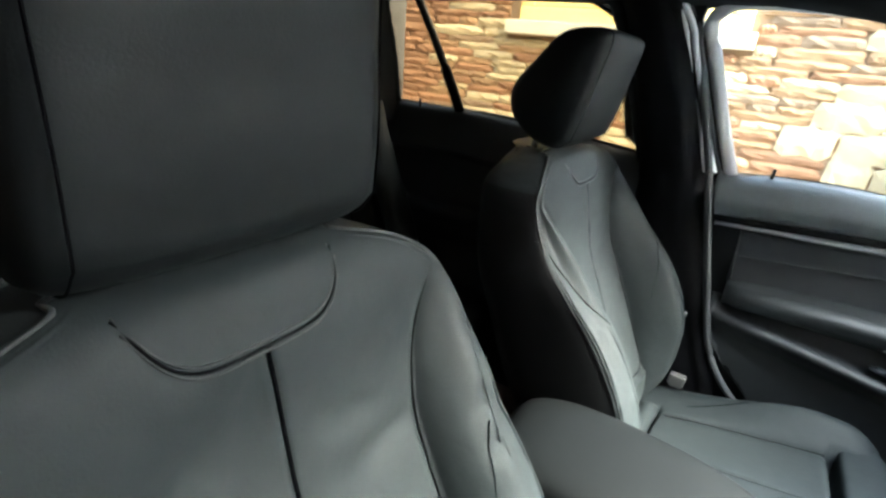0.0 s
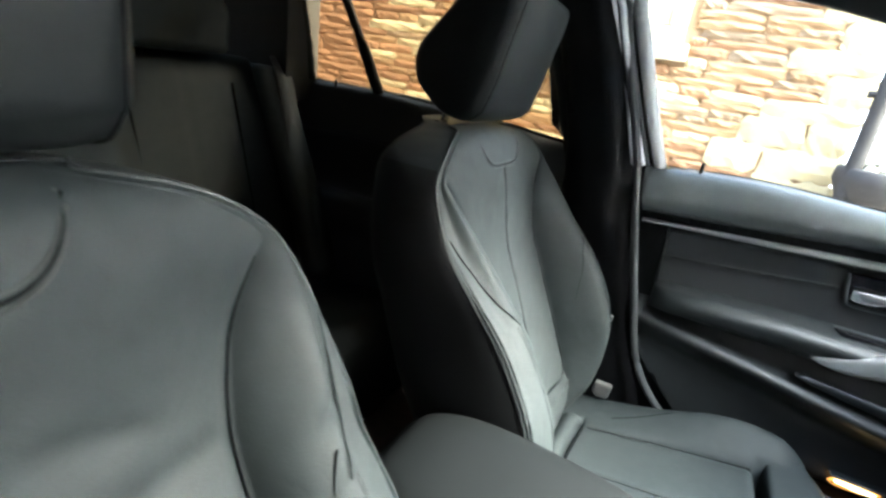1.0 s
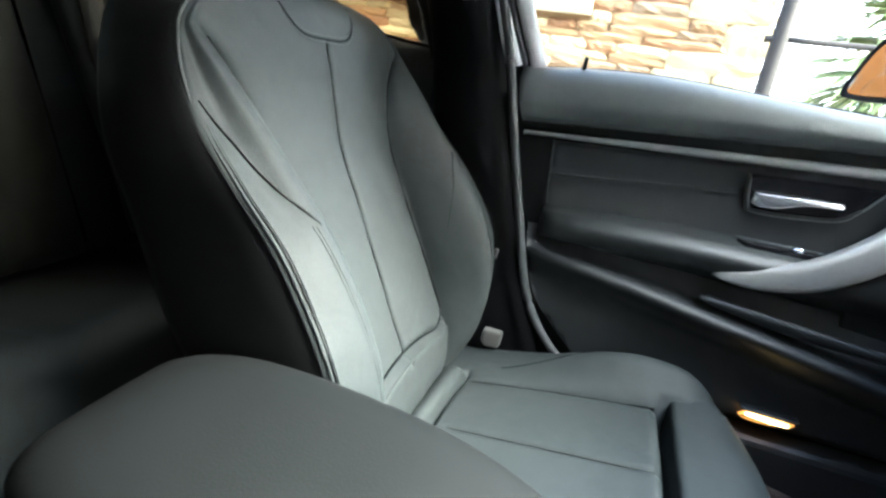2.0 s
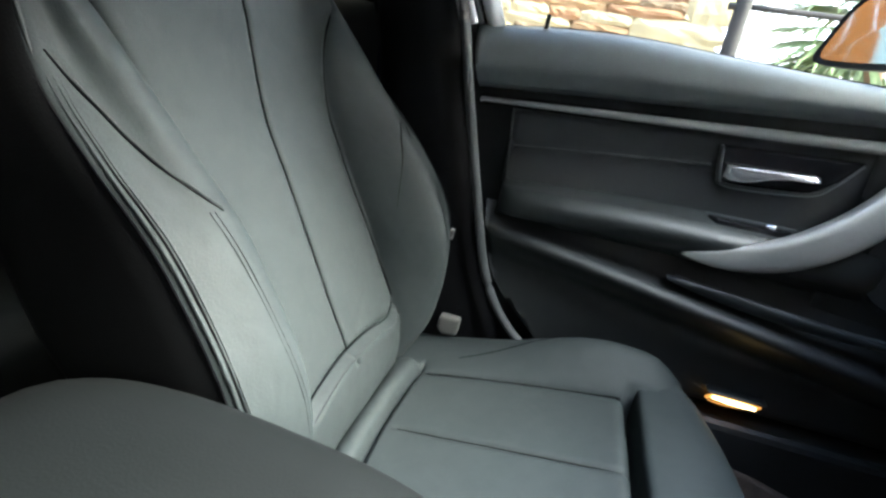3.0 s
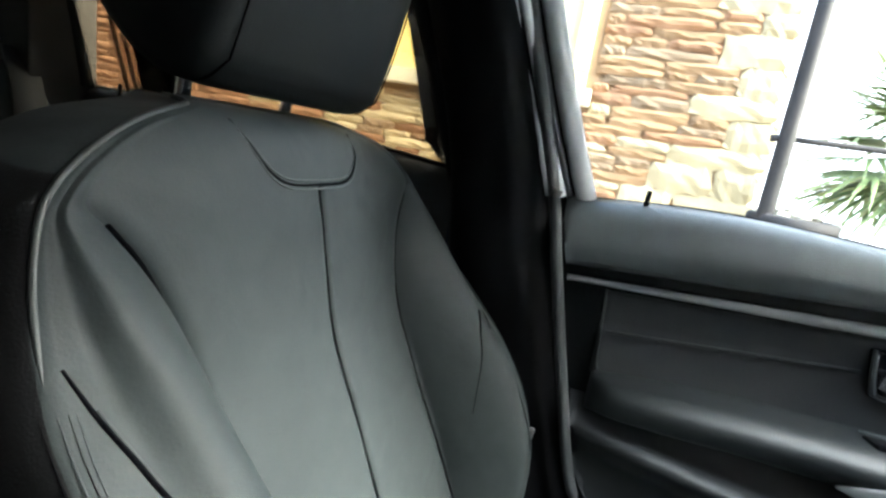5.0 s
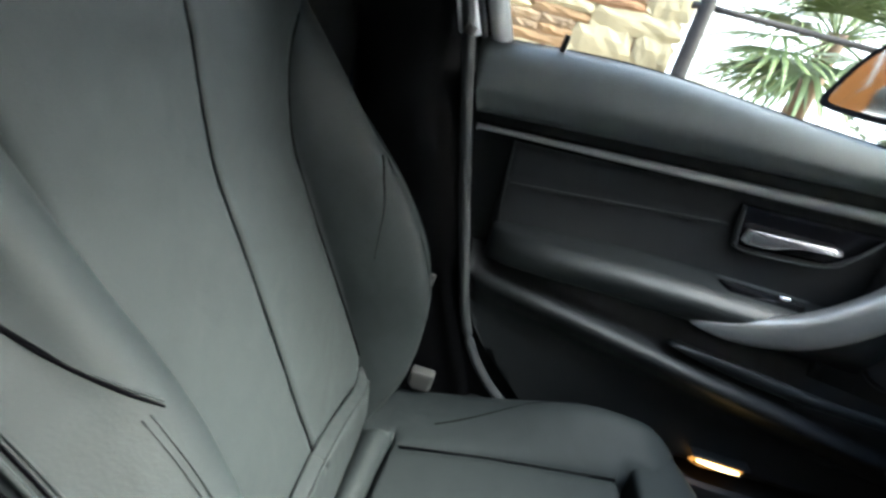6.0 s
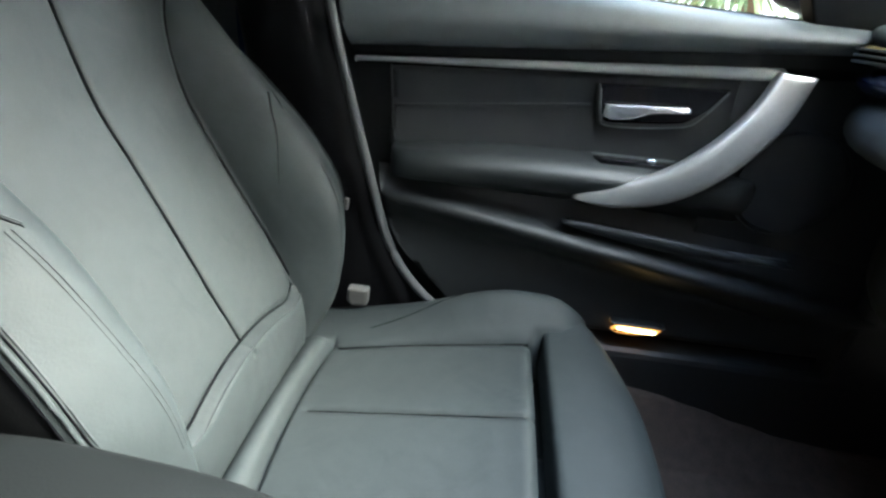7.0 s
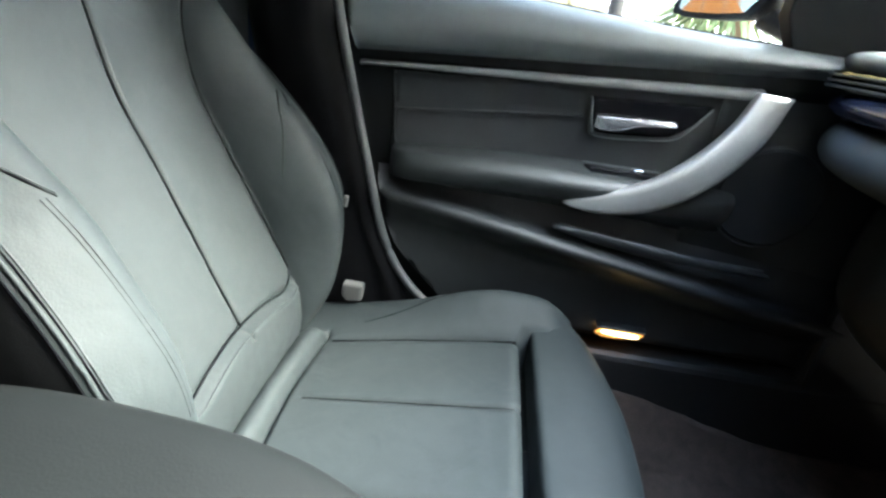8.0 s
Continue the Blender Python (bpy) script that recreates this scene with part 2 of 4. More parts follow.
# ---- the setting: car body ----
tagged(block("ground", (-60, -60, -0.2), (60, 60, 0.0), PAVING, bevel=0), "pale paved ground outside the car", "ground", kind="structure")
def carpet_flank():
    """Carpet running up the inner side of the sill in the foot space."""
    rows = []
    for k in range(24):
        y = -0.30 - 0.98 * k / 23
        z = smooth(-y, [0.30, 0.45, 0.63, 0.73, 0.90, 1.28], [0.35, 0.342, 0.318, 0.292, 0.252, 0.235]) + 0.002 * math.sin(9 * k)
        rows.append([(0.655, y, z), (0.648, y, z + 0.001), (0.642, y, z - 0.008), (0.625, y, 0.219 + 0.55 * (z - 0.219)), (0.60, y, 0.219 + 0.2 * (z - 0.219)), (0.565, y, 0.216)])
    return sheet("carpet_edge", rows, CARPET, floor, "carpet turned up along the sill")


floor = tagged(block("floor", (-0.74, -1.3, 0.17), (0.74, 1.9, 0.22), CARPET, bevel=0.01), "dark carpeted car floor", "floor", kind="structure")
carpet_flank()


def roof_z(x, y):
    return 1.335 - 0.16 * (x / 0.62) ** 4 * 0.35 - 0.02 * max(0.0, y - 0.9) ** 2 - 0.10 * max(0.0, -0.1 - y) ** 1.5


def roof():
    rows = []
    for i in range(29):
        y = -0.42 + i * (2.32 / 28)
        top = [(-0.63 + 1.26 * j / 24, y) for j in range(25)]
        ring = [(x, q, roof_z(x, q)) for x, q in top]
        ring += [(x, q, roof_z(x, q) + 0.05) for x, q in top[::-1]]
        rows.append(ring)
    tagged(sheet("ceiling", rows, LINER, wrap=True, caps=True), "dark cloth headliner under the car roof", "ceiling", kind="structure")


roof()


def side(sign):
    """One flank of the body: sills, pillars, roof rail and outer skin. sign 1: passenger side."""
    nm = "wall_east" if sign > 0 else "wall_west"
    wall = tagged(new(nm), "dark trimmed side of the car body with pillars", "car body", kind="structure")

    def bar(name, path, w, d, m, label=""):
        """A bar of rectangular, rounded section, w along the car and d across, along a path of (x, y, z)."""
        rows = []
        for p in spline([(sign * q[0], q[1], q[2]) for q in path], 22):
            ring = []
            for k in range(16):
                a = 2 * math.pi * k / 16
                cx, cy = math.cos(a), math.sin(a)
                ring.append((p.x + d / 2 * math.copysign(abs(cx) ** 0.5, cx), p.y + w / 2 * math.copysign(abs(cy) ** 0.5, cy), p.z))
            rows.append(ring)
        return sheet(name, rows, m, wall, label, wrap=True, caps=True)

    # B pillar trim, wider at the foot
    rows = []
    for i in range(20):
        z = 0.24 + i * (1.06 / 19)
        f = smooth(z, [0.24, 0.45, 0.6, 0.81, 0.96, 1.1, 1.22, 1.3], [-0.20, -0.165, -0.10, -0.045, -0.012, 0.03, 0.075, 0.11])
        b = smooth(z, [0.24, 0.6, 0.96, 1.26, 1.3], [0.13, 0.12, 0.135, 0.215, 0.235])
        x0 = smooth(z, [0.24, 0.5, 0.75, 0.96, 1.3], [0.66, 0.655, 0.652, 0.64, 0.565])
        row = []
        for k in range(12):
            t = k / 11
            y = f + (b - f) * t
            row.append((sign * (x0 + 0.055 * (abs(2 * t - 1) ** 4) + 0.0), y, z))
        row += [(sign * (x0 + 0.10), b, z), (sign * (x0 + 0.10), f, z)]
        rows.append(row)
    sheet("pillar_trim", rows, MIRRORCASE, wall, "dark plastic pillar trim", wrap=True, caps=True)
    prism("corner_trim", [(0.068, 1.235), (0.13, 1.22), (0.14, 1.32), (0.05, 1.315), (0.058, 1.285)], 0, *sorted((sign * 0.622, sign * 0.662)), SHELL, wall, bevel=0.006)
    # roof rail, front pillar and rear pillar
    tube("roof_rail", [(sign * 0.60, -0.50, 1.235), (sign * 0.595, -0.1, 1.305), (sign * 0.59, 0.4, 1.322), (sign * 0.585, 0.9, 1.315), (sign * 0.57, 1.6, 1.27)], 0.032, LINER, wall, n=40, sides=10)
    tube("front_pillar", [(sign * 0.60, -0.46, 1.25), (sign * 0.66, -0.85, 1.06), (sign * 0.70, -1.25, 0.93)], 0.035, LINER, wall, n=20, sides=10)
    prism("rear_pillar", [(0.86, 0.94), (0.865, 1.30), (1.10, 1.30), (1.30, 0.94)], 0, *sorted((sign * 0.60, sign * 0.72)), LINER, wall)
    # rear quarter and lower flank
    block("rear_quarter", (min(sign * 0.66, sign * 0.80), 0.93, 0.2), (max(sign * 0.66, sign * 0.80), 1.95, 0.945), HARD, wall)
    block("sill", (min(sign * 0.652, sign * 0.80), -1.2, 0.18), (max(sign * 0.652, sign * 0.80), 0.95, 0.402), SILLTRIM, wall, bevel=0.022, seg=4)
    block("front_flank", (min(sign * 0.70, sign * 0.80), -1.5, 0.2), (max(sign * 0.70, sign * 0.80), -0.99, 0.93), HARD, wall)
    block("kick_panel", (min(sign * 0.655, sign * 0.70), -1.42, 0.2), (max(sign * 0.655, sign * 0.70), -0.90, 0.90), HARD, wall, bevel=0.01)
    return wall


side(1)
side(-1)
tagged(prism("wall_south", [(-1.5, 0.18), (-1.5, 0.93), (-1.42, 0.93), (-1.36, 0.18)], 0, -0.72, 0.72, HARD), "dark bulkhead under the windscreen", "bulkhead", kind="structure")
tagged(block("wall_north", (-0.72, 1.88, 0.18), (0.72, 1.95, 0.98), HARD), "dark trimmed tailgate", "tailgate", kind="structure")


def pane(name, corners, m, label):
    a, b, c, d = [Vector(q) for q in corners]
    nrm = (b - a).cross(d - a).normalized() * 0.004
    rows = []
    for i in range(7):
        l, r = a.lerp(d, i / 6), b.lerp(c, i / 6)
        rows.append([tuple(l.lerp(r, k / 6) + nrm * s) for s in (1,) for k in range(7)] + [tuple(l.lerp(r, k / 6) - nrm) for k in range(6, -1, -1)])
    return tagged(sheet(name, rows, m, wrap=True, caps=True), label, "car window", kind="structure")


pane("window_1", [(-0.62, -1.30, 0.93), (0.62, -1.30, 0.93), (0.56, -0.44, 1.27), (-0.56, -0.44, 1.27)], CLEAR, "raked clear windscreen of the car")
pane("window_2", [(0.735, -0.95, 0.94), (0.735, 0.0, 0.94), (0.62, 0.12, 1.30), (0.62, -0.45, 1.27)], CLEAR, "clear side window of the front door")
pane("window_3", [(0.73, 0.11, 0.94), (0.73, 0.90, 0.94), (0.62, 0.90, 1.30), (0.62, 0.20, 1.30)], PRIVACY, "dark privacy glass of the rear door")
pane("window_4", [(-0.73, 0.11, 0.94), (-0.73, 0.90, 0.94), (-0.62, 0.90, 1.30), (-0.62, 0.20, 1.30)], PRIVACY, "dark privacy glass of the rear door")
pane("window_5", [(-0.60, 1.90, 0.98), (0.60, 1.90, 0.98), (0.54, 1.78, 1.30), (-0.54, 1.78, 1.30)], PRIVACY, "dark tailgate window")


# ---- front seats ----
SPINE_Z = [0.40, 0.44, 0.485, 0.535, 0.60, 0.68, 0.75, 0.815, 0.885, 0.93, 0.960, 0.982, 0.997, 1.003]
SPINE_Y = [-0.008, -0.012, -0.012, 0.0, 0.029, 0.063, 0.095, 0.124, 0.142, 0.152, 0.161, 0.172, 0.190, 0.215]
# across the backrest: groove beside the middle panel (A), crest of the bolster (B) and its piped outer edge (C),
# with the height of the crest (H) and of the edge (W) over the panel
TAZ = [0.40, 0.47, 0.535, 0.60, 0.66, 0.72, 0.776, 0.82, 0.864, 0.89, 0.91, 0.93, 0.945, 0.965, 0.985, 1.003]
TA = [0.150, 0.160, 0.167, 0.166, 0.158, 0.152, 0.151, 0.155, 0.163, 0.172, 0.182, 0.197, 0.208, 0.188, 0.148, 0.075]
TBZ = [0.40, 0.47, 0.55, 0.62, 0.70, 0.75, 0.784, 0.82, 0.86, 0.90, 0.93, 0.945, 0.965, 0.985, 1.003]
TB = [0.163, 0.192, 0.206, 0.211, 0.212, 0.211, 0.210, 0.211, 0.214, 0.220, 0.223, 0.219, 0.195, 0.155, 0.080]
TCZ = [0.40, 0.47, 0.53, 0.58, 0.632, 0.67, 0.73, 0.776, 0.82, 0.86, 0.90, 0.92, 0.945, 0.965, 0.985, 1.003]
TC = [0.175, 0.215, 0.240, 0.257, 0.267, 0.271, 0.267, 0.263, 0.262, 0.256, 0.244, 0.236, 0.223, 0.200, 0.160, 0.085]
THZ = [0.40, 0.44, 0.485, 0.535, 0.57, 0.60, 0.64, 0.68, 0.75, 0.80, 0.84, 0.86, 0.90, 0.93, 0.945, 1.003]
TH = [0.0, 0.020, 0.042, 0.066, 0.083, 0.096, 0.108, 0.111, 0.105, 0.088, 0.068, 0.056, 0.031, 0.010, 0.003, 0.0]
TWZ = [0.40, 0.44, 0.485, 0.53, 0.57, 0.60, 0.632, 0.68, 0.73, 0.776, 0.82, 0.84, 0.86, 0.90, 0.93, 0.945, 1.003]
TW = [-0.01, 0.002, 0.022, 0.044, 0.064, 0.079, 0.094, 0.100, 0.094, 0.081, 0.059, 0.045, 0.030, 0.010, 0.000, -0.002, -0.002]


def back_point(u, z, extra=0.0):
    """A point of the backrest's front skin, u across from its middle, at the height z of its spine."""
    v = abs(u)
    a, b, c = smooth(z, TAZ, TA), smooth(z, TBZ, TB), smooth(z, TCZ, TC)
    h, e = smooth(z, THZ, TH), smooth(z, TWZ, TW)
    if v <= a:
        w = 0.004 * math.cos(math.pi * v / (2 * a)) ** 0.6
    elif v <= b:
        t, k = (v - a) / max(b - a, 1e-4), min(1.0, max(0.0, (z - 0.76) / 0.08))
        ts = [0, 0.10, 0.25, 0.45, 0.65, 0.82, 1.0]
        w = h * ((1 - k) * smooth(t, ts, [0, 0.20, 0.44, 0.70, 0.89, 0.975, 1.0]) + k * smooth(t, ts, [0, 0.18, 0.40, 0.66, 0.87, 0.97, 1.0]))
    else:
        t, k = min(1.0, (v - b) / max(c - b, 1e-4)), min(1.0, max(0.0, (z - 0.775) / 0.035))
        ts = [0, 0.15, 0.3, 0.45, 0.6, 0.8, 1.0]
        w = h - (h - e) * ((1 - k) * smooth(t, ts, [0, 0.03, 0.10, 0.22, 0.40, 0.70, 1.0]) + k * smooth(t, ts, [0, 0.10, 0.42, 0.74, 0.80, 0.90, 1.0]))
    return Vector((u, smooth(z, SPINE_Z, SPINE_Y) - w - extra, z))


def yoke_z(u):
    return 0.948 + 0.045 * (abs(u) / 0.086) ** 5


def fold_z(u):
    """The crease across the foot of the backrest, turning up at its ends."""
    v = abs(u)
    return 0.537 - 0.018 * min(1.0, v / 0.12) ** 2 + 0.022 * max(0.0, (v - 0.135) / 0.035) ** 2


def cover_folds(u, z):
    """Loose folds in the worn cover of the driver's backrest."""
    f = 0.0
    for u0, z0, u1, z1, w, d in ((-0.012, 0.935, -0.065, 0.80, 0.011, 0.0055), (-0.040, 0.93, -0.12, 0.83, 0.014, 0.004), (0.03, 0.87, 0.10, 0.845, 0.012, 0.0035), (0.06, 0.80, 0.14, 0.815, 0.013, 0.004), (-0.02, 0.86, -0.03, 0.70, 0.012, 0.004), (0.185, 0.80, 0.235, 0.835, 0.010, 0.004), (0.18, 0.77, 0.24, 0.79, 0.009, 0.003)):
        dx, dz = u1 - u0, z1 - z0
        t = ((u - u0) * dx + (z - z0) * dz) / (dx * dx + dz * dz)
        q = min(1.0, max(0.0, t))
        off = math.hypot(u - u0 - q * dx, z - z0 - q * dz)
        f += 2.0 * d * dent(off, w) * math.sin(math.pi * min(1.0, max(0.0, 0.1 + 0.8 * q)))
    return f


def back_rest(seat, worn=False):
    zs = list(np.linspace(0.40, 0.50, 12)) + list(np.linspace(0.505, 0.556, 40)) + list(np.linspace(0.563, 0.92, 58)) + list(np.linspace(0.924, 1.003, 30))
    rows = []
    for z in zs:
        a, b, c = smooth(z, TAZ, TA), smooth(z, TBZ, TB), smooth(z, TCZ, TC)
        us = [0, 0.002, 0.0045, 0.009] + [a * q for q in (0.12, 0.2, 0.28, 0.36, 0.44, 0.52, 0.6, 0.68, 0.76, 0.84, 0.91)] + [a - 0.005, a - 0.0025, a]
        us += [a + (b - a) * q for q in (0.05, 0.1, 0.18, 0.27, 0.38, 0.5, 0.62, 0.75, 0.88, 1.0)] + [b + (c - b) * q for q in (0.08, 0.16, 0.24, 0.32, 0.4, 0.48, 0.56, 0.66, 0.77, 0.88, 1.0)]
        edge = len(us) - 1
        half = []
        for u in us:
            sides = []
            for sg in (1, -1):
                p = back_point(sg * u, z)
                g = 0.0
                if 0.52 < z < 0.946:
                    g += 0.006 * dent(u, 0.0022)
                g += (0.004 if worn else 0.010) * min(1.0, max(0.0, (0.950 - z) / 0.06)) * dent(u - a, 0.004)
                zf = fold_z(u)
                if u < a + 0.002:
                    g += (0.011 * dent(z - zf, 0.0038) - (0.012 / (1 + math.exp((z - zf + 0.004) / 0.0010)) if z < zf + 0.01 else 0.0)) * min(1.0, (a + 0.002 - u) / 0.014)
                g -= 0.0016 * noise.noise(Vector((sg * u * 14, z * 14, 3))) + 0.0008 * noise.noise(Vector((sg * u * 50, z * 50, 7)))
                if worn:
                    g += cover_folds(sg * u, z)
                p.y += g
                sides.append(p)
            half.append(sides)
        yb, ye = smooth(z, SPINE_Z, SPINE_Y), half[-1][0].y
        top = max(0.0, (z - 0.95) / 0.053)
        depth = 0.115 * (1 - 0.45 * top ** 2)
        r = min(1.0, c / 0.2)
        for q, cc in ((0.03, 0.003), (0.09, 0.0055), (0.2, 0.0065), (0.4, 0.006), (0.6, 0.004), (0.8, 0.0), (0.92, -0.010), (1.0, -0.028)):
            half.append([Vector((sg * (c + cc * r), ye + (yb + depth - ye) * q, z)) for sg in (1, -1)])
        for q, d in ((0.5, 0.02), (0.0, 0.024)):
            half.append([Vector((sg * c * q, yb + depth + d, z)) for sg in (1, -1)])
        rows.append([tuple(p[1]) for p in half[::-1]][1:-1] + [tuple(p[0]) for p in half])
    skin = sheet("backrest", rows, LEATHER, seat, "dark grey leather backrest with raised side bolsters", wrap=True, caps=True)
    # back and flanks take near-black SHELL; on the flanks it paints in their shade
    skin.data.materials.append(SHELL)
    m, n = len(half), len(rows[0])
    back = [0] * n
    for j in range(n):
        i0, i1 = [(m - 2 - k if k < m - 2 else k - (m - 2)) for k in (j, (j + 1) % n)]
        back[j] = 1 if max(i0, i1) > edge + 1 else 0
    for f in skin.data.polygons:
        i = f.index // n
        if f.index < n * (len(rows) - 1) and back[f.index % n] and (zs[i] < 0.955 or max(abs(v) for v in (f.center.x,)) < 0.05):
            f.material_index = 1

    def line(name, pts, r, m, n=40):
        return tube(name, pts, r, m, skin, n=n, sides=6)

    # seams of the yoke, the middle and the fold
    line("seam", [back_point(u, min(yoke_z(u), 1.0), -0.0002) for u in np.linspace(-0.086, 0.086, 25)], 0.0010, THREAD, 90)
    for off in (0.0036, -0.0036):
        line("piping", [back_point(u, min(yoke_z(u) - off, 1.0), -0.0005) for u in np.linspace(-0.085, 0.085, 25)], 0.0009, PIPING, 90)
    line("seam", [back_point(0.0, z, -0.0022) for z in np.linspace(0.54, 0.943, 16)], 0.0017, THREAD, 50)
    line("seam", [back_point(u, fold_z(u) + 0.0012, -0.0022) for u in np.linspace(-0.160, 0.160, 29)], 0.0012, THREAD, 70)
    line("piping", [back_point(u, fold_z(u) - 0.0065, 0.0108) for u in np.linspace(-0.152, 0.152, 29)], 0.0016, LEATHER, 70)
    for s in (1, -1):
        line("seam", [back_point(s * (smooth(z, TAZ, TA) + 0.0003), z, (-0.0022 if worn else -0.0045) * min(1.0, (0.95 - z) / 0.06)) for z in np.linspace(0.54, 0.932, 24)], lambda t: (0.0012 if worn else 0.0021) - 0.0006 * t ** 4, THREAD, 70)
        # cross seam over the bolster, running into a double seam down its crest
        cross = [(0.246, 0.880), (0.243, 0.862), (0.239, 0.845), (0.235, 0.828), (0.228, 0.810), (0.219, 0.795), (0.209, 0.783)]
        line("seam", [back_point(s * u, z, 0.0002) for u, z in cross], lambda t: 0.0005 + 0.0009 * math.sin(math.pi * min(1.0, 0.12 + 0.8 * t)), THREAD, 40)
        line("piping", [back_point(s * (u - 0.0014), z + 0.0016, 0.0) for u, z in cross[1:]], 0.0008, LEATHER, 40)
        for off in (0.0, 0.0042):
            line("piping", [back_point(s * (smooth(z, [0.56, 0.66, 0.72, 0.784], [0.205, 0.2125, 0.2155, 0.2165]) + off), z, 0.0001) for z in np.linspace(0.784, 0.60, 14)], 0.0005, LEATHER, 40)
        if s > 0:
            dart = [(0.207, 0.804), (0.199, 0.795), (0.191, 0.782), (0.184, 0.760), (0.179, 0.739), (0.174, 0.712), (0.171, 0.685)]
            line("seam", [back_point(u, z, 0.0003) for u, z in dart], lambda t: 0.0013 - 0.0009 * t, THREAD, 40)
        # stitched welt along the outer edge
        for off, r, mt in ((-0.0062, 0.0007, LEATHER), (-0.0036, 0.0008, THREAD), (0.0, 0.0016, LEATHER), (0.0040, 0.0010, THREAD)):
            pts = []
            for z in np.linspace(0.48, 0.865, 22):
                c = smooth(z, TCZ, TC)
                if off <= 0.0:
                    pts.append(back_point(s * (c + off), z, 0.0004))
                else:
                    pts.append(back_point(s * c, z, 0.0004) + Vector((s * off, 0.006, 0)))
            line("piping" if mt is LEATHER else "seam", pts, lambda t, r=r: r * min(1.0, 0.1 + 5 * (1 - t)), mt, 50)
    # the long edge piping over the shoulders
    rim = []
    for z in (0.868, 0.885, 0.905, 0.925, 0.945, 0.965, 0.985, 0.998, 1.002):
        p = back_point(smooth(z, TCZ, TC), z)
        rim.append(Vector((p.x + 0.0008, p.y + 0.003, z + 0.001)))
    loop = rim + [Vector((-p.x, p.y, p.z)) for p in rim[::-1]]
    tube("piping", loop, lambda t: 0.0021 * min(1.0, 0.15 + 9 * min(t, 1 - t)), PIPING, skin, "leather piping along the shoulder edge", n=90, sides=6)
    if worn:
        for ob in [skin] + list(skin.children):
            flatten_bolsters(ob.data)
    return skin


def flatten_bolsters(me):
    """Sat-in side bolsters: narrower and lower than new ones below the shoulders."""
    for v in me.vertices:
        x, y, z = v.co
        k = min(1.0, max(0.0, (0.92 - z) / 0.12))
        over = abs(x) - 0.15
        if over > 0.0 and k > 0.0:
            x = math.copysign(0.15 + over * (1 - 0.24 * k), x)
            y += 0.28 * k * max(0.0, smooth(z, SPINE_Z, SPINE_Y) - y) * min(1.0, over / 0.04)
            v.co = (x, y, z)


def head_rest(seat, back=0.0, shift=0.0, soft_edge=7):
    """back: degrees by which the block is tipped back on its posts; soft_edge: lower is rounder at the sides."""
    # profile (y, z) round the block, front bottom first
    prof = [(0.165, 1.028), (0.150, 1.075), (0.138, 1.13), (0.126, 1.185), (0.132, 1.203), (0.16, 1.207), (0.205, 1.197), (0.245, 1.155), (0.282, 1.108), (0.283, 1.07), (0.262, 1.043), (0.226, 1.019), (0.19, 1.013)]
    ring = [(q.x, q.y) for q in spline([(a, b, 0) for a, b in prof + prof[:1]], 57)[:-1]]
    cy, cz = 0.205, 1.108
    rows = []
    for i in range(25):
        t = -1 + 2 * i / 24
        k = (1 - abs(t) ** soft_edge) ** 0.5
        k = 0.80 + 0.20 * k
        if abs(t) > 0.985:
            k = 0.74
        u = 0.122 * math.copysign(abs(t) ** 0.9, t)
        rows.append([(u, cy + (y - cy) * k - 0.004 * (1 - t * t) * (1 if y < cy else 0), cz + (z - cz) * (0.5 + 0.5 * k)) for y, z in ring])
    hr = sheet("headrest", rows, LEATHER_HEAD_SHADED, seat, "grey leather headrest block, darkened to stand for shade", wrap=True, caps=True)
    for s in (1, -1):
        k = 0.955
        line = [(s * 0.1085, cy + (y - cy) * k - (0.0035 if y < cy else 0), cz + (z - cz) * (0.5 + 0.5 * k) + 0.0008) for y, z in prof]
        tube("seam", line + line[:1], 0.0008, THREAD, hr, n=60, sides=6)
    tip = Matrix.Translation((0, 0.205 + shift, 1.03)) @ Matrix.Rotation(radians(-back), 4, "X") @ Matrix.Translation((0, -0.205, -1.03))
    hr.matrix_basis = tip
    for s in (1, -1):
        tube("headrest_post", [(s * 0.066, 0.252, 0.97), (s * 0.066, 0.244, 1.0), (s * 0.066, 0.236, 1.06)], 0.006, CHROME, seat, "chrome headrest post", n=8, sides=12)
        tube("post_collar", [(s * 0.066, 0.250, 0.985), (s * 0.066, 0.247, 1.003)], 0.012, SHELL, seat, n=4, sides=12)


def cushion_z(u, y):
    """Height of the seat cushion's top."""
    base = 0.437 + 0.15 * (-y - 0.072)
    a = lerp(-y, [0.0, 0.072, 0.20, 0.385, 0.5], [0.13, 0.139, 0.150, 0.157, 0.16])
    v = abs(u)
    lift = smooth(-y, [0.0, 0.10, 0.18, 0.26, 0.32, 0.37, 0.42, 0.48], [0.002, 0.006, 0.018, 0.038, 0.047, 0.042, 0.030, 0.010])
    if v <= a:
        return base + 0.004 * math.cos(math.pi * v / (2 * a)), a
    t = (v - a) / (0.255 - a)
    return base + lift * smooth(t, [0, 0.3, 0.6, 0.8, 1.0], [0, 0.45, 0.95, 1.0, 0.6]), a


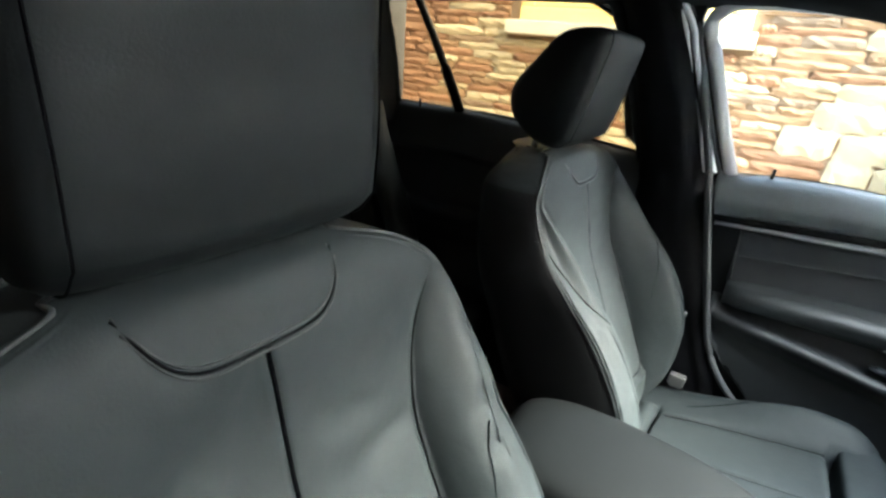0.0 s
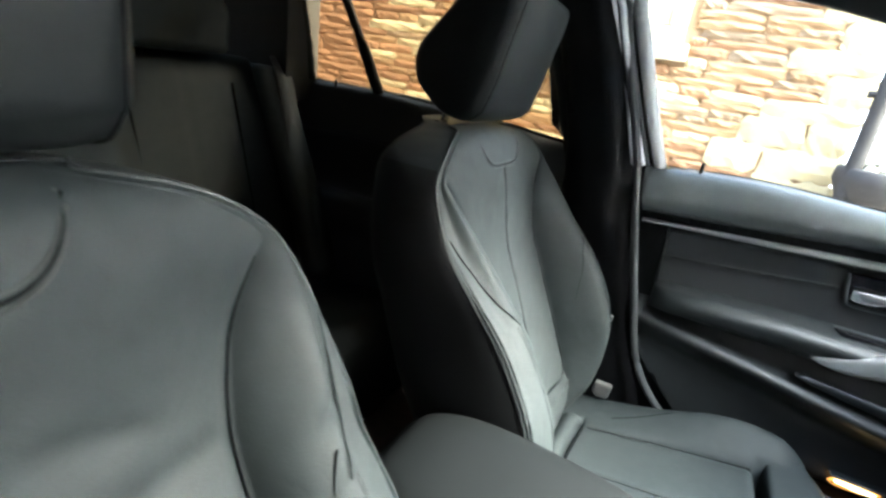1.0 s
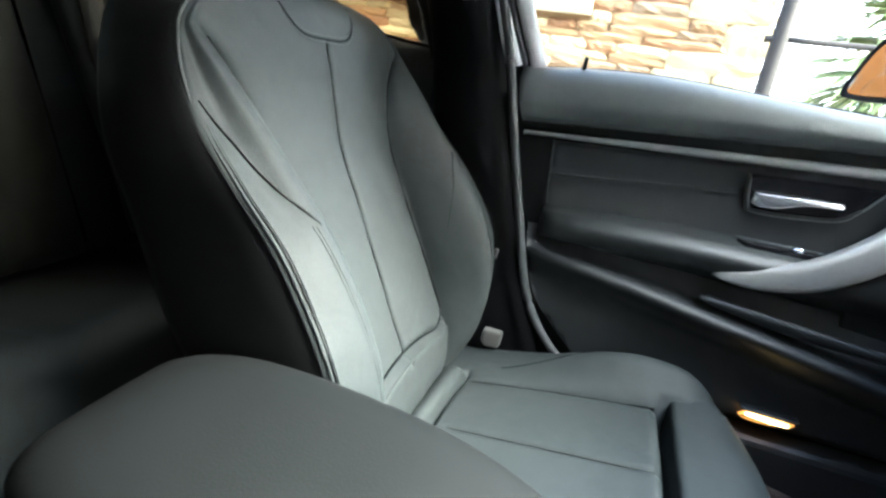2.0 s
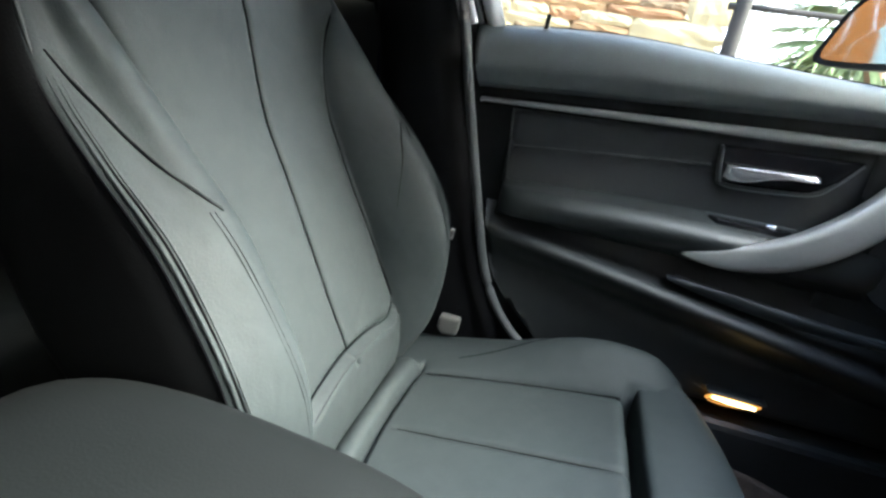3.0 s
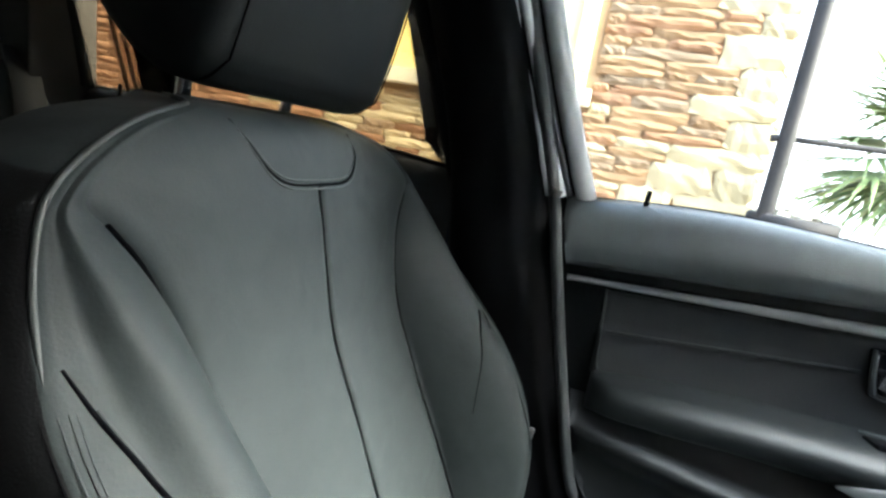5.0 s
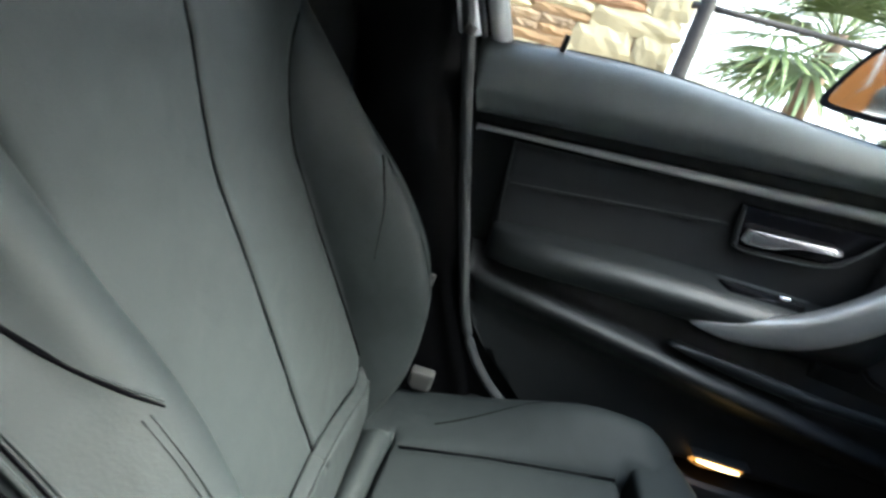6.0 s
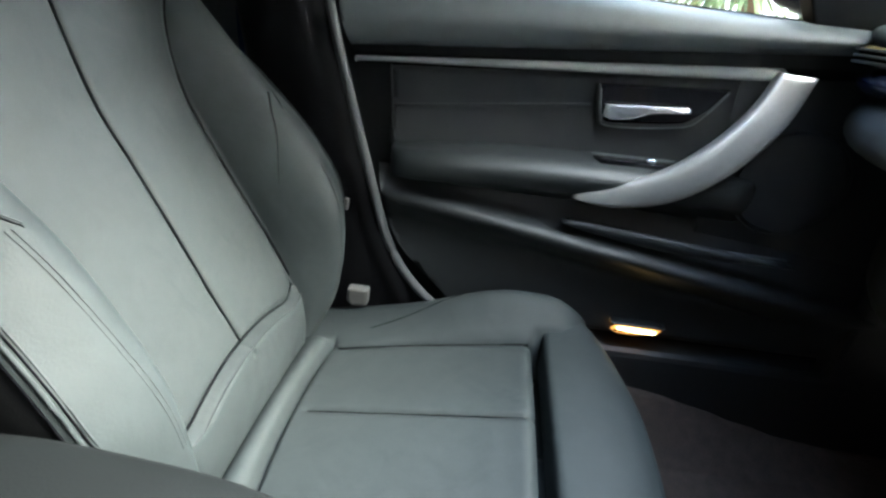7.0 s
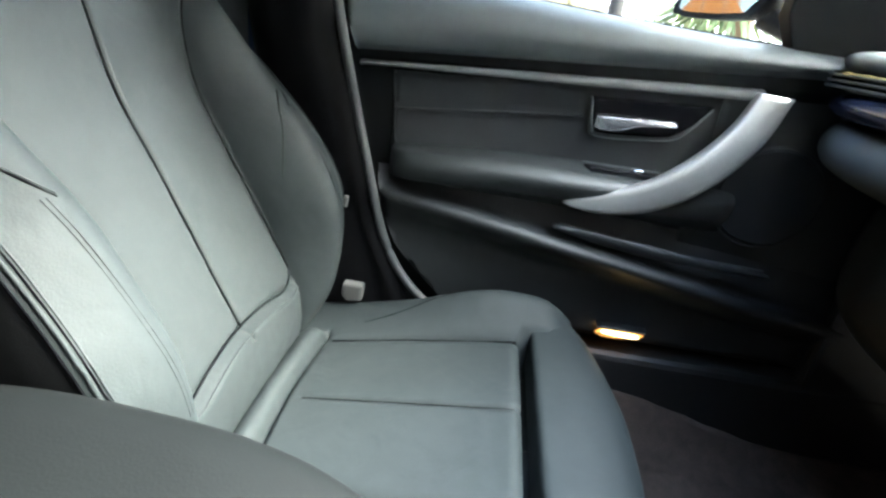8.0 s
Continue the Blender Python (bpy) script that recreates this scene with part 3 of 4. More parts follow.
def seat_cushion(seat):
    ys = [0.03, 0.01, -0.006] + list(np.linspace(-0.013, -0.024, 6)) + list(np.linspace(-0.028, -0.054, 8)) + list(np.linspace(-0.057, -0.075, 10)) + list(np.linspace(-0.085, -0.355, 34)) + [-0.362, -0.368, -0.372, -0.374, -0.376, -0.385, -0.40, -0.42, -0.44, -0.455, -0.465]
    rows = []
    for y in ys:
        half = []
        _, a = cushion_z(0, y)
        us = [0, 0.0025, 0.006, 0.012] + [a * q for q in (0.15, 0.3, 0.45, 0.6, 0.75, 0.88)] + [a - 0.006, a - 0.003, a, a + 0.003, a + 0.007]
        us += [a + 0.01 + (0.245 - a) * q for q in (0.1, 0.22, 0.34, 0.46, 0.58, 0.7, 0.8, 0.9, 0.98)]
        for u in us:
            z, _ = cushion_z(u, y)
            g = 0.0
            if -y > 0.08:
                g += 0.005 * dent(u, 0.003)
                g += 0.008 * dent(u - a, 0.004)
            if u < a + 0.02:
                r0 = 0.060 + 0.008 * (u / 0.14) ** 2
                g += 0.013 * dent(-y - r0, 0.004) + 0.012 * dent(-y - 0.018, 0.005)
                if 0.02 < -y < r0:
                    g -= 0.019 * math.sin(math.pi * (-y - 0.02) / (r0 - 0.02)) ** 0.7
            if u <= a + 0.008:
                g += 0.010 * max(0.0, (min(-y, 0.374) - 0.360) / 0.014) ** 2 + (0.06 if -y > 0.375 else 0.0)
            elif -y > 0.40:
                g += 0.03 * ((-y - 0.40) / 0.065) ** 2
            g -= 0.0018 * noise.noise(Vector((u * 12, y * 12, 1))) + 0.0008 * noise.noise(Vector((u * 45, y * 45, 5)))
            half.append((u, y, z - g))
        u, _, z = half[-1]
        half += [(0.262, y, z - 0.012), (0.268, y, z - 0.03), (0.268, y, z - 0.06), (0.262, y, 0.35), (0.25, y, 0.32), (0.12, y, 0.315), (0.0, y, 0.315)]
        rows.append([(-p[0], p[1], p[2]) for p in half[::-1]][1:-1] + half)
    skin = sheet("seat_cushion", rows, LEATHER, seat, "dark grey leather seat cushion with a centre seam", wrap=True, caps=True)
    tube("seam", [(0, y, cushion_z(0, y)[0] - 0.0055) for y in np.linspace(-0.08, -0.365, 10)], 0.0022, THREAD, skin, n=30, sides=6)
    for s in (1, -1):
        tube("seam", [(s * (cushion_z(0, y)[1] + 0.0005), y, cushion_z(0, y)[0] - 0.009) for y in np.linspace(-0.08, -0.37, 10)], 0.0022, THREAD, skin, n=30, sides=6)
    for s in (1, -1):
        line = []
        for y in np.linspace(-0.12, -0.37, 10):
            u = smooth(-y, [0.12, 0.25, 0.32, 0.37], [0.185, 0.232, 0.245, 0.245])
            line.append((s * u, y, cushion_z(u, y)[0] + 0.0002))
        tube("seam", line, 0.0009, THREAD, skin, n=36, sides=6)
    # thigh support: bolsters sweep round its ends
    rows = []
    for i in range(41):
        t = -1 + 2 * i / 40
        u = 0.270 * t
        bulge = (1 - abs(t) ** 2.4)
        y0 = -0.392 - 0.02 * max(0.0, (abs(u) - 0.2) / 0.06)
        y1 = -0.45 - 0.080 * bulge
        z0 = 0.437 + 0.15 * 0.32 + 0.004
        hi = smooth(abs(u), [0, 0.15, 0.20, 0.235, 0.262], [0.0, 0.001, 0.003, 0.000, -0.022])
        top = z0 + hi
        sec = []
        prof = [(0.0, -0.06), (0.0, -0.011), (0.012, -0.004), (0.035, -0.0005), (0.08, 0.001), (0.30, 0.004), (0.5, 0.003), (0.7, -0.003), (0.85, -0.014), (0.95, -0.032), (1.0, -0.056), (0.99, -0.085), (0.92, -0.12), (0.6, -0.14), (0.2, -0.14)]
        for f, dz in prof:
            n = 0.0012 * noise.noise(Vector((u * 14, f * 3, 9)))
            sec.append((u, y0 + (y1 - y0) * f, top + dz + n))
        rows.append(sec)
    sheet("thigh_support", rows, LEATHER, seat, "separate leather thigh support", wrap=True, caps=True)
    prism("seat_base", [(-0.43, 0.24), (-0.45, 0.345), (0.05, 0.335), (0.06, 0.24)], 0, -0.235, 0.235, SHELL, seat, "black plastic seat base")
    for s in (1, -1):
        block("seat_rail", (s * 0.2 - 0.018, -0.48, 0.215), (s * 0.2 + 0.018, 0.10, 0.245), SHELL, seat)


def front_seat(label, worn=False):
    seat = thing("front_seat", label, "car seat", "front seats")
    back_rest(seat, worn)
    head_rest(seat, *((14.0, -0.012, 4) if worn else ()))
    seat_cushion(seat)
    return seat


passenger = front_seat("dark grey leather sports front seat beside the closed door")
passenger.matrix_basis = pose(0.373, 0, 0)
tube("trim_clip", [(0.267, -0.055, 0.618), (0.268, -0.058, 0.636)], 0.004, BUCKLE, passenger, "pale plastic trim clip", n=5)
driver = front_seat("dark grey leather sports driver seat with wrinkled cover", worn=True)
driver.matrix_basis = pose(-0.364, -0.006, -0.002)


# ---- centre armrest ----
def armrest():
    arm = thing("centre_console", "black centre console with a padded leather armrest", "console")
    prism("body", [(0.16, 0.215), (0.15, 0.45), (-0.30, 0.47), (-0.75, 0.56), (-0.95, 0.70), (-1.0, 0.215)], 0, -0.11, 0.11, HARD, arm, bevel=0.015)
    rows = []
    for i in range(33):
        y = 0.108 - i * (0.393 / 32)
        t = i / 32
        w = smooth(t, [0, 0.03, 0.10, 0.25, 0.5, 0.75, 0.9, 0.97, 1.0], [0.045, 0.066, 0.084, 0.096, 0.096, 0.088, 0.070, 0.05, 0.03])
        top = smooth(t, [0, 0.03, 0.10, 0.25, 0.6, 0.85, 0.95, 1.0], [0.64, 0.668, 0.684, 0.692, 0.690, 0.678, 0.662, 0.635])
        ring = []
        for k in range(30):
            a = 2 * math.pi * k / 30
            cx, cz = math.cos(a), math.sin(a)
            x = w * math.copysign(abs(cx) ** 0.55, cx)
            z = top - 0.035 + 0.035 * math.copysign(abs(cz) ** 0.75, cz)
            ring.append((x, y, z - 0.002 * dent(x, 0.05) + 0.0012 * noise.noise(Vector((x * 12, y * 12, 4)))))
        rows.append(ring)
    sheet("armrest", rows, LEATHER_ARM_SHADED, arm, "smooth leather pad, darkened to stand for shade", wrap=True, caps=True)
    prism("box", [(0.09, 0.30), (0.085, 0.635), (-0.25, 0.625), (-0.27, 0.30)], 0, -0.075, 0.075, HARD, arm)
    return arm


armrest()


# ---- passenger door ----
def z_belt(y):
    return smooth(-y, [0.0, 0.05, 0.14, 0.27, 0.45, 0.7, 0.95], [0.955, 0.958, 0.965, 0.968, 0.957, 0.945, 0.935])


def z_lip(y):
    return 0.872 + 0.060 * (-y - 0.066)


def z_strip(y):
    return 0.849 + 0.046 * (-y - 0.104)


def z_rib(y):
    return 0.782 + 0.097 * (-y - 0.12)


def z_ledge(y):
    return smooth(-y, [0.10, 0.13, 0.31, 0.50, 0.6, 0.95], [0.716, 0.724, 0.737, 0.738, 0.735, 0.72])


def z_ridge(y):
    return smooth(-y, [0.05, 0.13, 0.235, 0.44, 0.70, 0.95], [0.650, 0.641, 0.631, 0.601, 0.556, 0.51])


def y_rear(z):
    """The slanting rear edge of the door."""
    return smooth(z, [0.40, 0.45, 0.551, 0.65, 0.81, 0.93, 0.97], [-0.29, -0.235, -0.137, -0.105, -0.068, -0.04, -0.035])


def car_door():
    door = thing("car_door", "closed black front passenger door with silver pull handle", "car door")

    def run(name, prof, material, label="", y0=None, y1=-0.93, n=60):
        rows = []
        for i in range(n):
            y = -0.02 + (y1 + 0.02) * i / (n - 1)
            row = []
            for x, z in prof(y):
                yy = min(y, y_rear(z) if y0 is None else y0)
                row.append((x, yy, z))
            rows.append(row)
        return sheet(name, rows, material, door, label)

    def upper(y):
        zb, zl = z_belt(y), z_lip(y)
        h = zb - zl
        pts = [(0.728, zb - 0.03), (0.722, zb - 0.004), (0.714, zb), (0.704, zb - 0.002), (0.694, zb - 0.05 * h), (0.682, zb - 0.15 * h), (0.672, zb - 0.28 * h), (0.665, zb - 0.43 * h), (0.661, zb - 0.58 * h), (0.661, zb - 0.70 * h), (0.665, zb - 0.82 * h), (0.671, zb - 0.93 * h), (0.678, zl), (0.692, zl - 0.006)]
        return [(q.x, q.y) for q in spline([(a, b, 0) for a, b in pts], 34)]

    run("upper_pad", upper, SOFT, "soft grained upper door pad")

    def band(y):
        zl, zs = z_lip(y) - 0.006, z_strip(y)
        return [(0.690, zl + 0.004), (0.690, zl - 0.002), (0.688, zs + 0.010)]

    run("trim_gap", band, RUBBER)

    def strip(y):
        z = z_strip(y)
        h = lerp(-y, [0.10, 0.35, 0.66], [0.0018, 0.0048, 0.0072])
        return [(0.694, z + h + 0.002), (0.684, z + h), (0.681, z), (0.683, z - h), (0.694, z - h - 0.002)]

    run("trim_strip", strip, GREYTRIM, "thin satin grey trim strip", y1=-0.672)

    def insert(y):
        zt, zr, zb = z_strip(y) - 0.008, z_rib(y), z_ledge(y)
        pts = [(0.690, zt)]
        for k in range(15):
            z = zt - 0.003 + (zb - zt + 0.003) * k / 14
            x = 0.697 - 0.006 * max(0.0, (zr - z) / max(zr - zb, 0.01)) + (0.004 if z > zr else 0.0)
            pts.append((x, z))
        return pts

    tube("insert_rib", [(0.692, y, z_rib(y)) for y in np.linspace(-0.125, -0.42, 8)], 0.0024, FABRIC, door, n=30, sides=6)
    run("insert_panel", insert, FABRIC, "dark cloth door insert with a crease", n=70, y0=-0.115)

    def ledge(y):
        z, f = z_ledge(y), smooth(-y, [0.10, 0.122, 0.15, 0.20, 0.30, 0.5, 0.58, 0.66, 0.70], [0.002, 0.014, 0.036, 0.050, 0.058, 0.064, 0.058, 0.034, 0.004])
        zc = z_ridge(y)
        bottom = z - (z - zc) * lerp(-y, [0.118, 0.22], [0.35, 1.0]) * lerp(-y, [0.1, 0.2, 0.4, 0.6], [0.62, 0.72, 0.60, 0.5])
        pts = [(0.700, z + 0.010), (0.692, z + 0.002), (0.692 - 0.35 * f, z - 0.003), (0.692 - 0.75 * f, z - 0.008), (0.692 - f, z - 0.020), (0.692 - 1.02 * f, z - 0.034), (0.692 - 0.85 * f, z - 0.052), (0.692 - 0.5 * f, 0.5 * (z - 0.05 + bottom)), (0.690, bottom), (0.698, bottom - 0.01)]
        return [(q.x, q.y) for q in spline([(a, b, 0) for a, b in pts], 34)]

    run("armrest_pad", ledge, ARMPAD, "soft armrest ledge with a rounded front", y0=-0.118, y1=-0.70)

    def fore(y):
        z = z_ridge(y)
        pts = [(0.690, z_strip(y) - 0.004), (0.686, 0.80), (0.682, 0.72), (0.684, 0.66), (0.694, z + 0.01)]
        return [(q.x, q.y) for q in spline([(a, b, 0) for a, b in pts], 20)]

    run("fore_panel", fore, HARD, "dark grained panel round the speaker", y0=-0.62, y1=-0.95)

    def lower(y):
        z, zc = z_ridge(y), z_ledge(y)
        top = z + (zc - z) * 0.42
        p = lerp(-y, [0.10, 0.2, 0.45, 0.72, 0.95], [0.020, 0.042, 0.056, 0.054, 0.034])
        pts = [(0.698, top + 0.01), (0.690, top - 0.004), (0.690 - 0.35 * p, z + 0.020), (0.690 - 0.85 * p, z + 0.008), (0.690 - p, z), (0.690 - 0.96 * p, z - 0.010), (0.690 - 0.70 * p, z - 0.024), (0.680, z - 0.05), (0.676, 0.5 * (z + 0.44)), (0.676, 0.455), (0.680, 0.425), (0.70, 0.41)]
        return [(q.x, q.y) for q in spline([(a, b, 0) for a, b in pts], 40)]

    run("lower_panel", lower, HARD, "hard grained lower door panel with a raised ridge")

    # core behind the trim and outer skin
    prism("core", [(0.03, 0.92), (0.02, 0.32), (-0.93, 0.32), (-0.95, 0.91)], 0, 0.704, 0.742, RUBBER, door)
    prism("outer_skin", [(0.03, 0.93), (0.02, 0.30), (-0.97, 0.28), (-0.98, 0.91)], 0, 0.745, 0.80, PAINT, door, "dark blue painted outer skin", bevel=0.01)
    block("corner_filler", (0.698, -0.038, 0.90), (0.742, 0.05, 0.972), RUBBER, door, bevel=0.006)
    # window surround
    tube("window_frame", [(0.725, 0.0 - 0.035, 0.95), (0.700, 0.0, 1.05), (0.665, 0.052, 1.19), (0.645, 0.075, 1.262), (0.640, 0.05, 1.292), (0.640, -0.05, 1.296), (0.640, -0.25, 1.283), (0.645, -0.44, 1.245)], 0.014, SHELL, door, n=60, sides=10)
    foot = [(0.708, -0.046, 0.955), (0.686, -0.008, 1.05), (0.653, 0.042, 1.19), (0.638, 0.061, 1.245), (0.632, 0.048, 1.270)]
    for off, rad, m, nm, lab in ((-0.016, 0.0135, SEAL, "frame_upright", "pale grey window frame upright"), (0.006, 0.0045, SEAL_DARK, "glass_channel", ""), (0.017, 0.0062, SEAL_PALE, "window_seal", "pale grey window seal bead"), (0.033, 0.0065, SEAL, "outer_lip", "grey rubber lip beside the pillar")):
        run_up = [(x - 0.022 * (0.35 + off / 0.05), y + off, z) for x, y, z in foot[:4 if off > 0 else 5]]
        if off < 0:
            run_up += [(0.628, 0.0, 1.286), (0.628, -0.10, 1.286), (0.630, -0.25, 1.272), (0.64, -0.44, 1.235)]
        else:
            run_up.append((run_up[-1][0] - 0.004, run_up[-1][1] + 0.05, 1.318))
        tube(nm, run_up, rad, m, door, lab, n=50, sides=10)
    tube("belt_seal", [(0.716, -0.05, z_belt(-0.05) - 0.001), (0.722, -0.25, z_belt(-0.25) - 0.001), (0.722, -0.5, z_belt(-0.5) - 0.001), (0.722, -0.9, z_belt(-0.9) - 0.001)], 0.0028, RUBBER, door, n=40)
    tube("lock_pin", [(0.700, -0.137, 0.955), (0.700, -0.139, 0.982)], 0.0035, RUBBER, door, n=5)
    # pull handle: a sickle of satin silver
    rows = []
    path = spline([(0.640, -0.410, 0.682), (0.634, -0.47, 0.692), (0.628, -0.54, 0.718), (0.628, -0.60, 0.765), (0.636, -0.645, 0.822), (0.650, -0.672, 0.880)], 40)
    for k, p in enumerate(path):
        t = k / 39
        d = (path[min(k + 1, 39)] - path[max(k - 1, 0)]).normalized()
        nrm = Vector((0, -d.z, d.y)).lerp(Vector((0, -1, -0.06)), max(0.0, (t - 0.72) / 0.28) ** 2).normalized()
        w = smooth(t, [0, 0.06, 0.25, 0.5, 0.75, 1.0], [0.001, 0.008, 0.020, 0.0265, 0.0265, 0.0245])
        th = smooth(t, [0, 0.1, 0.5, 1.0], [0.002, 0.008, 0.013, 0.012])
        rows.append([p + nrm * (w * math.copysign(abs(math.cos(a)) ** 0.6, math.cos(a))) + Vector((-1, 0, 0)) * (th * math.copysign(abs(math.sin(a)) ** 0.55, math.sin(a))) for a in [2 * math.pi * j / 20 for j in range(20)]])
    sheet("pull_handle", rows, SILVER, door, "curved satin silver pull handle", wrap=True, caps=True)
    # release handle in its recess
    bezel = [(-0.425, 0.842), (-0.432, 0.800), (-0.448, 0.786), (-0.555, 0.794), (-0.585, 0.815), (-0.612, 0.850)]
    rec = prism("handle_recess", bezel, 0, 0.689, 0.703, GLOSS, door, "gloss black handle recess", bevel=0.004)
    tube("bezel_edge", [(0.687, y, z) for y, z in bezel[:5]], 0.0028, HARD, rec, n=30)
    rows = []
    for k in range(13):
        t = k / 12
        y = -0.438 - 0.122 * t
        h = 0.0115 * (1 - 0.62 * smooth(t, [0, 0.3, 0.55, 1.0], [0, 0.1, 0.85, 1.0])) * (0.8 + 0.2 * min(1, 12 * t)) * (0.85 + 0.15 * min(1, 12 * (1 - t)))
        z = 0.817 + 0.005 * t - h
        ring = []
        for a in [2 * math.pi * j / 20 for j in range(20)]:
            ca, sa = math.cos(a), math.sin(a)
            ca, sa = math.copysign(abs(ca) ** 0.45, ca), math.copysign(abs(sa) ** 0.45, sa)
            ring.append((0.679 - 0.003 * math.sin(math.pi * t) + 0.005 * ca - 0.0035 * sa * (1 - 2 * t), y, z + h * sa))
        rows.append(ring)
    sheet("release_handle", rows, SATIN, door, "satin chrome door release handle", wrap=True, caps=True)
    # window switch on the ledge
    prism("switch_plate", [(0.676, -0.435), (0.655, -0.445), (0.655, -0.545), (0.672, -0.55)], 2, 0.727, 0.7405, GLOSS, door, "black window switch plate", bevel=0.002)
    tube("switch", [(0.664, -0.51, 0.741), (0.662, -0.525, 0.743)], 0.004, CHROME, door, n=5)
    # thin added beads along the trim edges, mostly pale, standing in for edge highlights
    bead = [(0.6865, -0.428, 0.836), (0.6855, -0.436, 0.797), (0.6855, -0.452, 0.7835), (0.6855, -0.553, 0.7915), (0.6855, -0.583, 0.8115), (0.6865, -0.608, 0.846)]
    tube("edge_bead", bead, 0.0016, SOFT, rec, n=40, sides=6)
    tube("edge_bead", [(0.6915, -0.114, z_strip(-0.12) - 0.008), (0.6895, -0.117, 0.80), (0.6885, -0.121, 0.745), (0.689, -0.125, 0.728)], 0.0014, HARD, door, n=16, sides=6)
    tube("edge_bead", [(0.678, -0.432, 0.7425), (0.674, -0.50, 0.743), (0.674, -0.556, 0.7425)], 0.0013, SOFT, door, n=16, sides=6)
    tube("edge_bead", [(0.652, y, 0.6415 - 0.030 * t - 0.006 * math.sin(math.pi * t)) for t, y in [(k / 7, -0.415 - 0.34 * k / 7) for k in range(8)]], 0.0017, SOFT, door, n=24, sides=6)
    # speaker disc and pocket
    bm = bmesh.new()
    bmesh.ops.create_cone(bm, cap_ends=True, segments=40, radius1=0.082, radius2=0.076, depth=0.014, matrix=Matrix.Translation((0.682, -0.73, 0.725)) @ Matrix.Rotation(radians(-90), 4, "Y"))
    sp = part("speaker_grille", bm, FABRIC, door, "round dark speaker grille")
    tube("speaker_ring", [(0.676, -0.73 + 0.083 * math.cos(a), 0.725 + 0.083 * math.sin(a)) for a in np.linspace(0, 2 * math.pi, 17)], 0.0016, FABRIC, sp, n=50, sides=6)
    rows = []
    for k in range(30):
        t = k / 29
        y = -0.405 - 0.36 * t
        z = 0.636 - 0.034 * t - 0.006 * math.sin(math.pi * t)
        r = 0.003 + 0.010 * math.sin(math.pi * t ** 0.75) ** 0.8
        rows.append([(0.652 + 0.010 * math.cos(a) - 0.004 * math.sin(a), y, z + r * math.sin(a)) for a in [2 * math.pi * j / 12 for j in range(12)]])
    sheet("pocket_rim", rows, ARMPAD, door, "rim of the door pocket", wrap=True, caps=True)
    # courtesy lamp at the foot, under a small hood
    block("lamp_hood", (0.657, -0.614, 0.4505), (0.684, -0.524, 0.4565), HARD, door, bevel=0.003)
    rows = []
    for k in range(13):
        t = -1 + 2 * k / 12
        r = 0.0088 * (1.02 - abs(t) ** 3) ** 0.5
        rows.append([(0.668 + 0.010 * (1.02 - t * t) ** 0.5 * math.cos(a), -0.5685 + 0.043 * t, 0.4405 + 0.003 * t * -1 + r * math.sin(a)) for a in [2 * math.pi * j / 12 for j in range(12)]])
    lens = sheet("courtesy_lamp", rows, lamp_m, door, "glowing amber courtesy lamp", wrap=True, caps=True)
    tube("bulb", [(0.659, -0.534, 0.4452), (0.6575, -0.568, 0.4446), (0.659, -0.600, 0.4434)], lambda t: 0.0022 + 0.0016 * math.sin(math.pi * t), bulb_m, lens, "pale glowing bulb", n=12)
    tube("lens_bar", [(0.6585, -0.529, 0.4408), (0.6565, -0.568, 0.4402), (0.6585, -0.607, 0.4388)], 0.0015, RUBBER, lens, n=12, sides=6)
    return door


car_door()


def rear_door(sign):
    d = thing("rear_door", "dark trimmed rear car door with privacy glass", "car door", "rear doors")
    rows = []
    for i in range(24):
        y = 0.12 + 0.78 * i / 23
        zt = smooth(y, [0.12, 0.3, 0.48, 0.65, 0.9], [0.962, 0.98, 0.993, 1.0, 0.998])
        pts = [(0.735, zt - 0.03), (0.728, zt), (0.715, zt), (0.695, zt - 0.015), (0.68, zt - 0.06), (0.678, zt - 0.12), (0.695, zt - 0.14), (0.70, 0.74), (0.66, 0.72), (0.655, 0.69), (0.69, 0.62), (0.67, 0.55), (0.672, 0.40), (0.70, 0.36)]
        rows.append([(sign * q.x, y, q.y) for q in spline([(a, b, 0) for a, b in pts], 44)])
    sheet("trim_panel", rows, HARD, d, "dark moulded rear door trim")
    prism("outer_skin", [(0.09, 0.95), (0.09, 0.30), (0.92, 0.30), (0.92, 0.965)], 0, *sorted((sign * 0.742, sign * 0.80)), PAINT, d, bevel=0.01)
    tube("window_divider", [(sign * 0.715, 0.645, 0.985), (sign * 0.675, 0.70, 1.13), (sign * 0.63, 0.775, 1.30)], 0.016, RUBBER, d, "black window divider bar", n=20, sides=10, flat=0.7)
    tube("window_frame", [(sign * 0.70, 0.125, 0.955), (sign * 0.66, 0.175, 1.12), (sign * 0.63, 0.222, 1.245), (sign * 0.622, 0.275, 1.295), (sign * 0.62, 0.5, 1.302), (sign * 0.62, 0.75, 1.298), (sign * 0.625, 0.865, 1.285), (sign * 0.67, 0.872, 1.15), (sign * 0.70, 0.868, 1.0)], 0.014, RUBBER, d, n=70, sides=10)
    tube("belt_seal", [(sign * 0.718, 0.13, 0.965), (sign * 0.72, 0.48, 0.996), (sign * 0.72, 0.87, 1.0)], 0.0045, RUBBER, d, n=20)
    tube("lock_pin", [(sign * 0.70, 0.78, 0.99), (sign * 0.70, 0.78, 1.012)], 0.0035, RUBBER, d, n=4)
    return d


